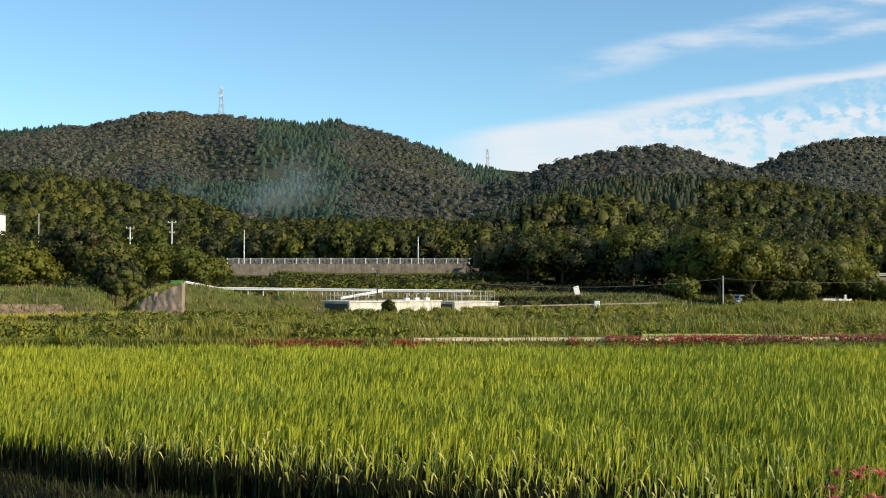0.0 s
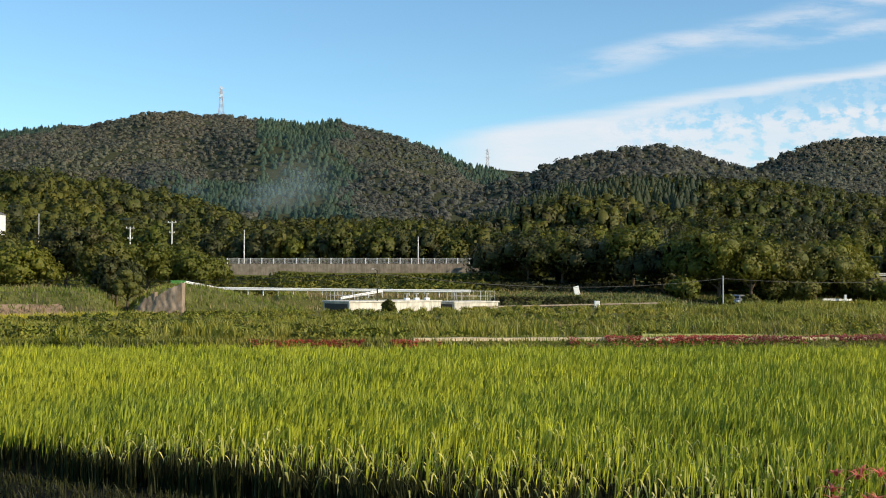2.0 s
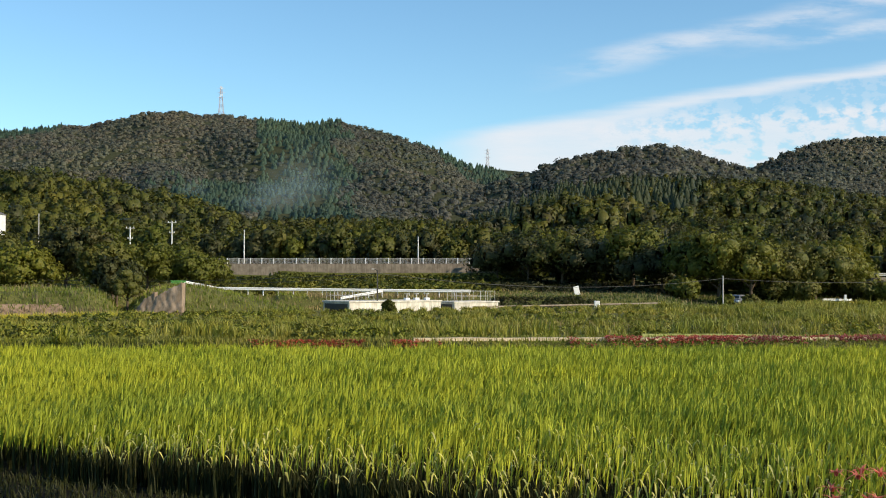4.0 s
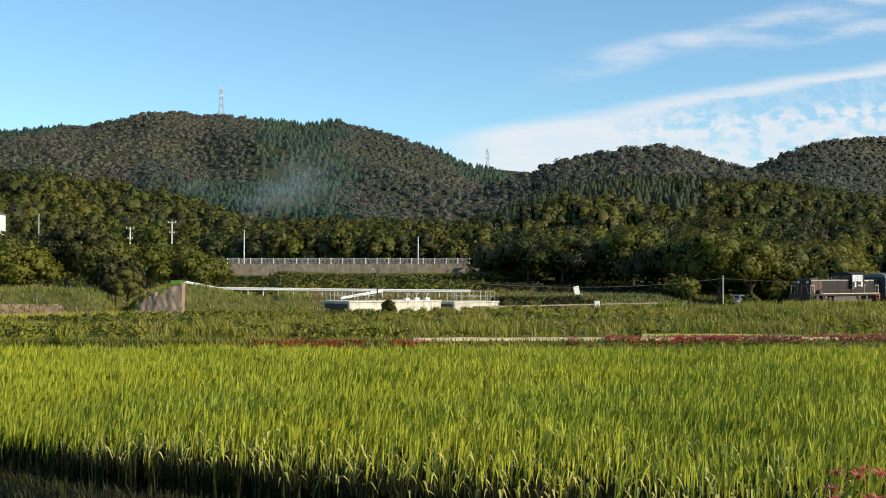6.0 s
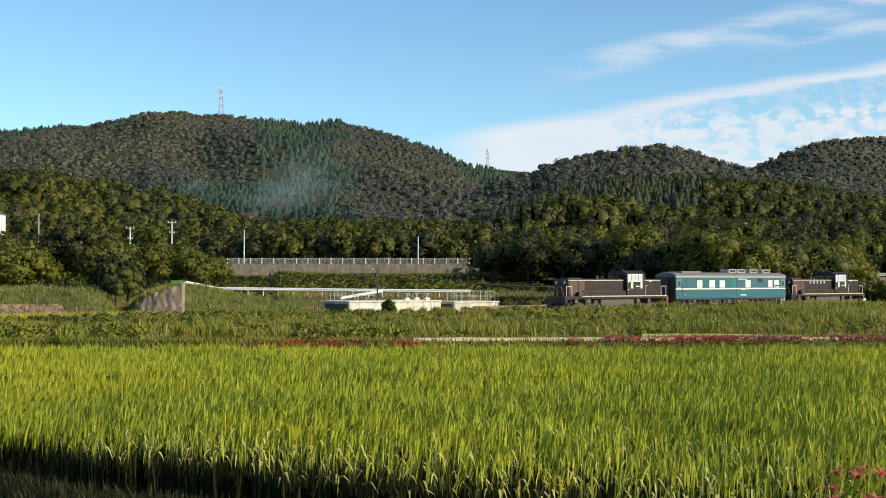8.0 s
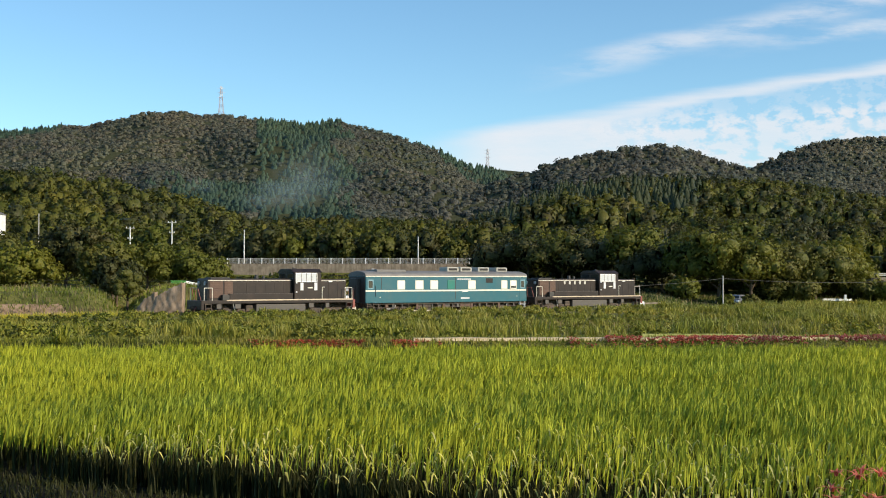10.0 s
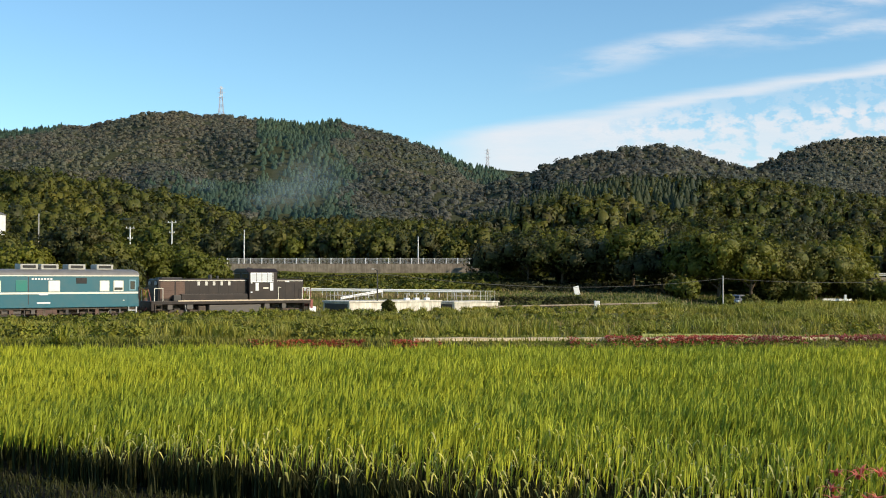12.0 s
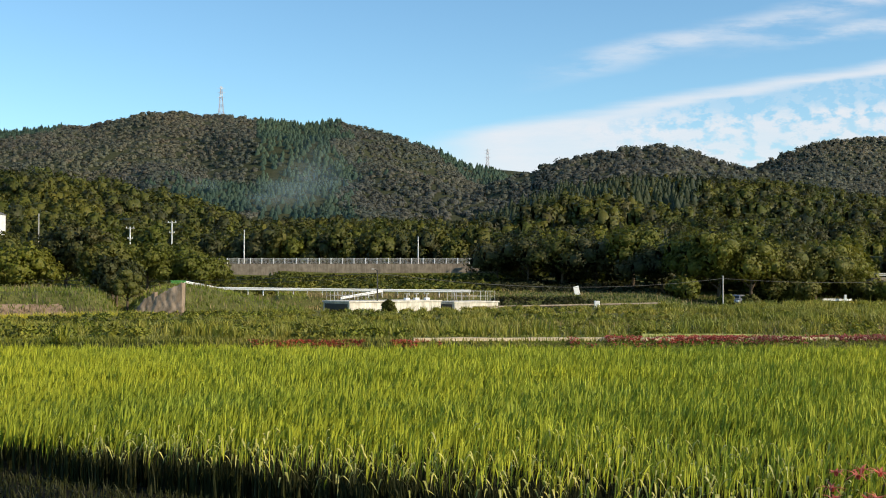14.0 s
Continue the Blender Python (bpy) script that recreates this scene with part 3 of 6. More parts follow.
M_WALL = concrete_material("weathered_concrete", (0.20, 0.165, 0.125), (0.34, 0.285, 0.22))
M_WING = concrete_material("stained_rough_concrete", (0.22, 0.165, 0.115), (0.40, 0.31, 0.23), 1.6)
M_PALE = concrete_material("pale_concrete", (0.56, 0.53, 0.46), (0.82, 0.78, 0.68), 0.9)
M_PATH = concrete_material("earth_path", (0.48, 0.37, 0.22), (0.68, 0.54, 0.34), 2.0, False)
M_WHITE = plain("white_paint", (0.80, 0.80, 0.78), 0.45, amount=0.2, scale=1.5)
M_GALV = plain("galvanised_steel", (0.56, 0.54, 0.49), 0.5, 0.1, amount=0.25)
M_POLE = plain("pole_concrete", (0.42, 0.40, 0.37), 0.8, amount=0.3)
M_DARK = plain("dark_steel", (0.045, 0.042, 0.04), 0.55, 0.2, amount=0.2)
M_RUST = plain("rusty_rail", (0.13, 0.075, 0.045), 0.6, 0.5, amount=0.4)
M_CABLE = plain("cable", (0.05, 0.05, 0.05), 0.6)
M_STONE = concrete_material("ballast", (0.13, 0.10, 0.08), (0.30, 0.25, 0.20), 9.0, False)
M_WOOD = plain("weathered_timber", (0.12, 0.085, 0.06), 0.9, scale=4.0, amount=0.4)
M_RED = plain("signal_red", (0.42, 0.30, 0.28), 0.5)
M_TILE = plain("grey_roof_tile", (0.12, 0.12, 0.13), 0.6, amount=0.3)
M_TILE_PALE = plain("grey_mesh_wire", (0.38, 0.37, 0.33), 0.6, amount=0.3)
M_SILVER = plain("silver_car_paint", (0.30, 0.32, 0.36), 0.25, 0.5, amount=0.1)
M_RUBBER = plain("rubber", (0.02, 0.02, 0.02), 0.8)
M_GLASS = plain("tinted_glass", (0.02, 0.025, 0.03), 0.06, amount=0.05, bump=0.0)


def spot(k, s, d):
    """The place d metres out, k of that to the side, on a sight line of slope s."""
    return Vector((k * d, d, 3 + s * d))


def floor_at(x, y):
    return float(land(np.array([x]), np.array([y]))[0])


# ---- paths and verge ----
def strip(name, xs, ys, half, rise, material, label, category):
    """A flat way along a line, lying on the ground with its own thickness."""
    t = np.stack([np.gradient(xs), np.gradient(ys)], 1)
    t = unit(t)
    nrm = np.stack([-t[:, 1], t[:, 0]], 1)
    rows = []
    for o in (-1.25, -1.0, -0.4, 0.4, 1.0, 1.25):
        px, py = xs + nrm[:, 0] * half * o, ys + nrm[:, 1] * half * o
        pz = land(px, py) + (rise if abs(o) <= 1.0 else -0.25) + 0.012 * wave(px, py, 0.7)
        rows.append(np.stack([px, py, pz], 1))
    v = np.stack(rows, 1)
    i = np.arange(v.shape[0] * 6).reshape(-1, 6)
    q = np.stack([i[:-1, :-1], i[1:, :-1], i[1:, 1:], i[:-1, 1:]], -1).reshape(-1, 4)
    return tagged(new(name, mesh_np(name, v.reshape(-1, 3), q, material)), label, category, kind="structure")


px_ = np.linspace(-1.0, 40, 120)
strip("path_earth", px_, 38.55 + 0.05 * np.clip(px_, 0, 40) + 0.08 * wave(px_, px_, 1.5), 0.30, 0.09, M_PATH, "pale bare earth path on the field dike", "path")


px_ = np.linspace(7.0, 40, 80)
strip("path_grass", px_, 38.9 + 0.33 * px_ + 0.15 * wave(px_, px_, 2.5), 0.45, 0.16, concrete_material("mown_grass", (0.17, 0.20, 0.05), (0.34, 0.34, 0.13), 3.0, False), "pale mown grass strip along the bank", "path")


def grass_patch(name, x, y, tall, width, material, label, steps=2):
    n = len(x)
    base = np.stack([x, y, land(x, y) - 0.02], 1)
    lean = np.abs(RNG.normal(0.1, 0.12, n)) * tall / 0.5
    s = blade_strips(base, tall, RNG.uniform(0, 6.28, n), lean, RNG.uniform(0, 0.2, n), np.full(n, width) * RNG.uniform(0.7, 1.4, n), steps)
    return stuff(name, blade_mesh(name, s, material), label, "grass")


def verges():
    # tufts along both edges of the path and on the dike
    n = 9000
    x = RNG.uniform(-18, 24, n)
    line = 38.55 + 0.05 * np.clip(x, 0, 40)
    y = line + np.where(RNG.random(n) < 0.35, RNG.uniform(-0.95, -0.5, n), RNG.uniform(0.5, 2.4, n))
    ok = (x < -1.4) | (np.abs(y - line) > 0.48)
    n2 = 16000
    x2 = RNG.uniform(-18, 20, n2)
    y2 = np.where(x2 < -1.5, RNG.uniform(37.1, 38.6, n2), RNG.uniform(37.1, 38.0, n2))
    grass_patch("dike_grass", x2, y2, RNG.uniform(0.08, 0.22, n2) * np.where(x2 < -1.5, 1.0, 0.35), 0.035, M_GRASS, "green grass on the side of the dike")
    grass_patch("verge_grass", x[ok], y[ok], RNG.uniform(0.06, 0.24, ok.sum()), 0.03, M_GRASS, "short green grass along the dike path")
    # the meadow bank, terraces and lower slope beyond the railway
    n = 140000
    y = np.sqrt(RNG.uniform(84 ** 2, 172 ** 2, n))
    x = RNG.uniform(-0.43, 0.43, n) * y
    over = track_side(x, y)
    k = x / y
    ok = (over > 4.5) & ~((np.abs(k + 0.03) < 0.085) & (y > 101) & (y < 117)) & ~((np.abs(k - 0.136) < 0.012) & (y < 116))
    x, y, k, over = x[ok], y[ok], k[ok], over[ok]
    dry = ((k < -0.262) & (over < 9) & (over > 4.5)) | ((k > -0.12) & (k < 0.03) & (y > 114) & (y < 132) & (RNG.random(len(x)) < 0.7)) | (RNG.random(len(x)) < 0.10)
    # grass by the wood takes the colour darkened for shade
    in_shade = ~dry & (k > 0.03)
    dry_ = dry | in_shade
    grass_patch("meadow_grass", x[~dry_], y[~dry_], RNG.uniform(0.15, 0.45, (~dry_).sum()), 0.10, M_MEADOW, "long green grass on banks and slopes", 1)
    grass_patch("terrace_grass", x[in_shade], y[in_shade], RNG.uniform(0.15, 0.45, in_shade.sum()), 0.11, M_GRASS_SHADE, "terrace grass by the wood, coloured darker for tree shade", 1)
    grass_patch("dry_meadow_grass", x[dry], y[dry], RNG.uniform(0.2, 0.7, dry.sum()), 0.09, M_DRY, "dry brown grass on the bank by the line")
    # low bushes on the slope under the upper road
    n = 820
    y = 192.5 - 46 * RNG.random(n) ** 1.5
    x = RNG.uniform(-0.34, 0.05, n) * y
    at = np.stack([x, y, land(x, y)], 1)
    q = mound_leaves(at, RNG.uniform(0.7, 1.6, n), 62, 0.55, 0.85)
    stuff("slope_bushes", leaf_mesh("slope_bushes", q[0], M_BUSH, q[1]), "green bushes on the slope below the road", "bushes")


verges()


def undergrowth():
    """Low dark growth on the face of the terrace, and more added under the edge of the wood to stand for tree shade."""
    for count, k0, k1, y0, y1, r0, r1, word in ((300, 0.045, 0.205, 117.0, 120.0, 0.30, 0.55, "low dark green growth on the face of a terrace"),
                                               (260, 0.034, 0.215, 150, 172, 0.9, 1.7, "low growth added at the wood's foot, dark for tree shade")):
        y = RNG.uniform(y0, y1, count)
        x = RNG.uniform(k0, k1, count) * y
        at = np.stack([x, y, land(x, y) - 0.1], 1)
        q = mound_leaves(at, RNG.uniform(r0, r1, count), 70, 0.3 if r1 < 1 else 0.5, 0.8)
        stuff("undergrowth", leaf_mesh("undergrowth", q[0], M_EVERGREEN, q[1]), word, "undergrowth")


undergrowth()


# ---- red spider lilies ----
def lilies(name, x, y, tall, size, label, petal=None):
    """Stems with a ring of curled red petals."""
    n = len(x)
    z = land(x, y)
    base = np.stack([x, y, z - 0.02], 1)
    lean = np.abs(RNG.normal(0.02, 0.02, n))
    stems = blade_strips(base, tall, RNG.uniform(0, 6.28, n), lean, np.zeros(n), np.full(n, size * 0.12), 2)
    me = blade_mesh(name, stems, M_GRASS)
    ob = stuff(name, me, label, "lilies")
    rays = 12 if n < 50 else 8
    c = np.repeat(base + np.stack([np.zeros(n), np.zeros(n), tall], 1), rays, 0)
    m = len(c)
    pet = blade_strips(c, np.full(m, size * 0.55), np.tile(np.arange(rays) * 6.2832 / rays, n) + RNG.normal(0, 0.2, m), RNG.uniform(0.5, 0.8, m) * size,
                       RNG.uniform(0.2, 1.1, m), np.full(m, size * 0.18), 3 if n < 50 else 2)
    part("petals", blade_mesh("petals", pet, petal or M_PETAL), None, ob)
    return ob


n_ = 1900
x_ = RNG.uniform(4.2, 21, n_)
y_ = 37.35 + 0.03 * x_ + RNG.uniform(0.0, 1.0, n_) * (1.0 + 0.06 * x_)
ok_ = (wave(x_, y_, 0.9, 5) > -0.5 + 0.6 * (x_ < 5.5))
lilies("spider_lilies", x_[ok_], y_[ok_], RNG.uniform(0.04, 0.16, ok_.sum()), 0.18, "red spider lilies in flower along the path")
n_ = 430
x_ = -0.17 * 38.2 + RNG.beta(1.6, 1.8, n_) * 6.6
y_ = RNG.uniform(37.6, 37.98, n_)
ok_ = wave(x_, y_, 0.8, 1) > -0.2
lilies("spider_lilies", x_[ok_], y_[ok_], RNG.uniform(0.0, 0.07, ok_.sum()), 0.17, "red spider lilies fading on the dike", M_PETAL_PALE)
n_ = 11
x_, y_ = RNG.uniform(2.95, 3.55, n_), RNG.uniform(8.7, 9.2, n_)
tops_ = 1.28 + RNG.uniform(-0.12, 0.22, n_) - land(x_, y_)
lilies("spider_lilies", x_, y_, tops_, 0.17, "tall fading pink-red spider lilies at the edge of the paddy", M_PETAL_PALE)


# ---- railway ----
def railway():
    us = np.arange(-120, 90, 1.0)
    x, y, th = line_many(us)
    nx, ny = -np.sin(th), np.cos(th)
    prof = ((-3.4, -0.42), (-2.2, -0.20), (-1.5, -0.17), (1.5, -0.17), (2.2, -0.20), (3.4, -0.42))
    v = np.stack([np.stack([x + nx * o, y + ny * o, np.full(len(x), z) + 0.03 * RNG.normal(0, 1, len(x))], 1) for o, z in prof], 1)
    i = np.arange(len(us) * 6).reshape(-1, 6)
    q = np.stack([i[:-1, :-1], i[1:, :-1], i[1:, 1:], i[:-1, 1:]], -1).reshape(-1, 4)
    bed = tagged(new("railway_bed", mesh_np("railway_bed", v.reshape(-1, 3), q, M_STONE)), "brown stone ballast bed of a single railway line", "railway", kind="structure")
    for o in (-0.5335, 0.5335):
        sec = ((-0.035, -0.15), (0.035, -0.15), (0.035, 0.0), (-0.035, 0.0))
        v = np.stack([np.stack([x + nx * (o + a), y + ny * (o + a), np.full(len(x), z)], 1) for a, z in sec], 1)
        i = np.arange(len(us) * 4).reshape(-1, 4)
        q = np.concatenate([np.stack([i[:-1, j], i[1:, j], i[1:, (j + 1) % 4], i[:-1, (j + 1) % 4]], -1) for j in range(4)])
        part("rail", mesh_np("rail", v.reshape(-1, 3), q, M_RUST), None, bed, "rusty steel rail")
    bm = bmesh.new()
    box(bm, -0.11, 0.11, -1.05, 1.05, -0.28, -0.145, 0.012)
    me = bpy.data.meshes.new("sleeper")
    bm.to_mesh(me)
    bm.free()
    me.materials.append(M_WOOD)
    us = np.arange(-78, 50, 0.62)
    x, y, th = line_many(us)
    for a, b, c in zip(x, y, th):
        ob = part("sleeper", me, None, bed)
        ob.matrix_basis = pose(a, b, 0, 0, 0, math.degrees(c))


railway()


def edge_kerb():
    """Low pale concrete edging that follows the line on its far side."""
    us = np.arange(-47, -21, 1.0)
    x, y, th = line_many(us)
    x, y = x + np.sin(th) * 6.0, y - np.cos(th) * 6.0
    sec = ((-0.12, 0.0), (0.12, 0.0), (0.12, 0.16), (-0.12, 0.16))
    z = 0.30
    v = np.stack([np.stack([x + np.sin(th) * a, y - np.cos(th) * a, np.full(len(x), z + h) + (us + 24) * -0.004], 1) for a, h in sec], 1)
    i = np.arange(len(us) * 4).reshape(-1, 4)
    q = np.concatenate([np.stack([i[:-1, j], i[1:, j], i[1:, (j + 1) % 4], i[:-1, (j + 1) % 4]], -1) for j in range(4)])
    q = np.concatenate([q, i[:1], i[-1:, ::-1]])
    tagged(new("kerb_concrete", mesh_np("kerb_concrete", v.reshape(-1, 3), q, M_WALL)), "weathered concrete edging beside the railway", "kerb", kind="structure")


edge_kerb()


# ---- upper road with its wall and fence ----
def upper_road():
    bm = bmesh.new()
    box(bm, -46, 11.6, 194.0, 194.6, 2.0, 5.72, 0.03)
    for k in range(15):
        box(bm, -45 + k * 3.8, -44.92 + k * 3.8, 193.97, 194.02, 2.0, 5.6)
    tagged(part("wall_road", bm, M_WALL, None), "long brown concrete retaining wall under a road", "retaining wall", kind="structure")
    fence = thing("road_fence", "pale metal road fence with upright posts on the wall", "fence", pose(0, 194.3, 5.72))
    bm = bmesh.new()
    box(bm, -0.075, 0.075, -0.06, 0.06, 0, 0.98, 0.01)
    me = bpy.data.meshes.new("post")
    bm.to_mesh(me)
    bm.free()
    me.materials.append(M_WHITE)
    for k in range(29):
        part("post", me, None, fence).location = (-45 + k * 1.98, 0, 0)
    for z in (0.12, 0.92):
        bm = bmesh.new()
        box(bm, -45, 11.3, -0.02, 0.02, z - 0.03, z + 0.03, 0.01)
        part("rail", bm, M_GALV, fence)
    bm = bmesh.new()
    for i in range(8):
        box(bm, 0.14 + i * 0.225, 0.19 + i * 0.225, 0.03, 0.05, 0.12, 0.92)
    for z in (0.32, 0.52, 0.72):
        box(bm, 0.1, 1.88, 0.05, 0.06, z - 0.02, z + 0.02)
    mesh = bpy.data.meshes.new("mesh_panel")
    bm.to_mesh(mesh)
    bm.free()
    mesh.materials.append(M_TILE_PALE)
    for k in range(28):
        part("mesh_panel", mesh, None, fence, "grey wire mesh panel").location = (-45 + k * 1.98, 0, 0)
    for k, top in ((-0.176, 0.0435), (-0.022, 0.0375)):
        lamp_post(spot(k, 0, 195.2).x, 195.2, 5.6, 3 + top * 195.2)


def lamp_post(x, y, z0, z1):
    ob = thing("road_lamp_post", "slim pale steel lamp post beside the upper road", "lamp post", pose(x, y, z0), "posts along the upper road")
    part("pole", rod(bmesh.new(), (0, 0, 0), (0, 0, z1 - z0), 0.10, 0.07, 10), M_WHITE, ob)
    bm = bmesh.new()
    box(bm, -0.3, 0.3, -0.3, 0.3, 0, 0.12, 0.02)
    part("base_plate", bm, M_GALV, ob)
    part("cap", rod(bmesh.new(), (0, 0, z1 - z0), (0, 0, z1 - z0 + 0.12), 0.13, 0.05, 10), M_GALV, ob)


upper_road()


def side_wall():
    bm = bmesh.new()
    box(bm, 59.4, 80, 160, 160.5, 1.0, 3.35, 0.03)
    tagged(part("wall_side", bm, M_WALL, None), "reddish brown retaining wall below a side road", "retaining wall", kind="structure")
    fence = thing("road_fence", "pale low road fence above the brown wall", "fence", pose(59.6, 160.25, 3.35))
    for k in range(11):
        bm = bmesh.new()
        box(bm, k * 2 - 0.06, k * 2 + 0.06, -0.05, 0.05, 0, 0.6, 0.01)
        part("post", bm, M_WHITE, fence)
    for z in (0.25, 0.5):
        bm = bmesh.new()
        box(bm, 0, 20, -0.03, 0.03, z - 0.09, z + 0.09, 0.01)
        part("rail", bm, M_GALV, fence)


side_wall()


# ---- concrete tanks beside the line ----
def tank(name, m, length, depth, height, label):
    ob = thing(name, label, "tank", m, "concrete tanks by the line")
    t = 0.28
    for nm, b in (("front_wall", (0, length, 0, t)), ("back_wall", (0, length, depth - t, depth)), ("end_wall", (0, t, t, depth - t)), ("end_wall", (length - t, length, t, depth - t))):
        bm = bmesh.new()
        box(bm, *b, 0, height, 0.025)
        part(nm, bm, M_PALE, ob)
    bm = bmesh.new()
    box(bm, -0.1, length + 0.1, -0.1, depth + 0.1, height, height + 0.14, 0.03)
    part("deck", bm, M_PALE, ob)
    # thin dark slab over the end wall, inside its pale rim
    slab_ = bmesh.new()
    box(slab_, -0.03, 0.0, 0.35, depth - 0.35, 0.3, height - 0.12, 0.01)
    part("end_panel", slab_, M_DARK, ob, "dark panel over the end wall")
    return ob


def railing(m, length, depth, label):
    ob = thing("tank_railing", label, "railing", m)
    for a, b in (((0, 0), (length, 0)), ((0, 0), (0, depth)), ((length, 0), (length, depth)), ((0, depth), (length, depth))):
        a, b = Vector((*a, 0)), Vector((*b, 0))
        n = max(2, round((b - a).length / 0.8))
        for i in range(n):
            p = a.lerp(b, i / n)
            part("post", rod(bmesh.new(), p, p + Vector((0, 0, 1.0)), 0.020, seg=6), M_GALV, ob)
        for z in (0.5, 1.0):
            part("rail", rod(bmesh.new(), a + Vector((0, 0, z)), b + Vector((0, 0, z)), 0.015, seg=6), M_GALV, ob)
    return ob


TURN = math.degrees(LINE["TH"]) - 180 - 0.5
TANK = pose(-8.6, 104.0, -0.75, 0, 0, TURN)
tank("concrete_tank", TANK, 10.2, 5.0, 1.62, "low pale concrete water tank beside the railway")
tank("concrete_tank", TANK @ pose(12.0, 0.3, 0), 5.4, 4.0, 1.45, "smaller pale concrete tank with a railing")
railing(TANK @ pose(0.2, 0.3, 1.76), 2.6, 4.4, "white pipe railing on the end of the tank deck")
railing(TANK @ pose(13.6, 0.6, 1.59), 3.6, 3.2, "white pipe railing round the small tank")


def valve(m):
    ob = thing("valve_stand", "pale metal valve stand with a hand wheel", "valve", m, "valves on the tank")
    bm = bmesh.new()
    box(bm, -0.24, 0.24, -0.2, 0.2, 0, 0.24, 0.03)
    part("housing", bm, M_WHITE, ob)
    part("stem", rod(bmesh.new(), (0, 0, 0.24), (0, 0, 0.62), 0.05), M_GALV, ob)
    bm = bmesh.new()
    pts = [(0.22 * math.cos(a * 0.5236), 0.22 * math.sin(a * 0.5236), 0.62) for a in range(13)]
    tube(bm, pts, 0.03)
    rod(bm, (-0.22, 0, 0.62), (0.22, 0, 0.62), 0.02)
    rod(bm, (0, -0.22, 0.62), (0, 0.22, 0.62), 0.02)
    part("hand_wheel", bm, M_GALV, ob)


for a_ in (6.9, 8.0, 9.2):
    valve(TANK @ pose(a_, 1.0, 1.76))


# ---- white guard rail by the lane ----
def guard_rail(points, label, gap=1.65, beam=0.30, high=0.72):
    ob = thing("guard_rail", label, "guard rail", pose(*points[0]))
    o = Vector(points[0])
    for a, b in zip(points, points[1:]):
        a, b = Vector(a) - o, Vector(b) - o
        way = (b - a).normalized()
        turn = way.to_track_quat("X", "Z").to_matrix().to_4x4()
        bm = bmesh.new()
        ln = (b - a).length
        for z in (-0.075, 0.075):
            rod(bm, (0, -0.03, z), (ln, -0.03, z), beam * 0.27, seg=8)
        box(bm, 0, ln, -0.01, 0.02, -beam / 2, beam / 2, 0.004)
        bm.transform(Matrix.Translation(a) @ turn)
        part("beam", bm, M_WHITE, ob)
        for i in range(int(ln / gap) + 1):
            p = a + way * i * gap
            part("post", rod(bmesh.new(), p + Vector((0, 0.12, beam / 2)), p + Vector((0, 0.12, -high)), 0.06, seg=8), M_WHITE, ob)
    return ob


guard_rail([spot(-0.2285, -0.0022, 122), spot(-0.216, -0.0046, 122.5), spot(-0.1995, -0.0078, 123.5), spot(-0.12, -0.0088, 124), spot(-0.03, -0.0098, 124), spot(0.0245, -0.0102, 124)],
           "white steel guard rail along a lane")
guard_rail([spot(-0.0905, -0.0165, 119), spot(-0.0535, -0.0100, 121.5)], "white sloping guard rail branching from the lane", beam=0.26)


def wing_wall():
    """A leaning, roughly cast wall at the end of the meadow bank, in two lifts with broken tops."""
    for x0, x1, za, zb, d in ((-25.0, -23.25, 0.1, 1.95, 91.4), (-23.4, -20.9, 1.0, 2.75, 91.0)):
        xs, ts = np.meshgrid(np.linspace(x0, x1, 22), np.linspace(0, 1, 16))
        share = (xs - x0) / (x1 - x0)
        top = za + (zb - za) * share ** 0.5 + 0.10 * wave(xs, xs, 0.22) + 0.07 * wave(xs, xs, 0.07, 2)
        z = -0.5 + (top + 0.5) * ts
        y = d - 0.35 * share + 0.35 * ts + 0.07 * wave(xs * 3, z * 2, 0.6, 1) + 0.04 * wave(xs * 3, z * 5, 0.3, 4)
        face = np.stack([xs, y, z], -1)
        back = face + np.array([0, 0.9, 0])
        v = np.concatenate([face.reshape(-1, 3), back.reshape(-1, 3)])
        i = np.arange(22 * 16).reshape(16, 22)
        j = i + 22 * 16
        q = [np.stack([i[:-1, :-1], i[:-1, 1:], i[1:, 1:], i[1:, :-1]], -1).reshape(-1, 4), np.stack([j[:-1, :-1], j[1:, :-1], j[1:, 1:], j[:-1, 1:]], -1).reshape(-1, 4)]
        q.append(np.stack([i[-1, :-1], i[-1, 1:], j[-1, 1:], j[-1, :-1]], -1))
        q.append(np.stack([i[:-1, 0], i[1:, 0], j[1:, 0], j[:-1, 0]], -1))
        q.append(np.stack([i[:-1, -1], j[:-1, -1], j[1:, -1], i[1:, -1]], -1))
        tagged(new("wall_wing", mesh_np("wall_wing", v, np.concatenate(q), M_WING)), "stained brown-grey concrete wing wall in the bank", "retaining wall", kind="structure")


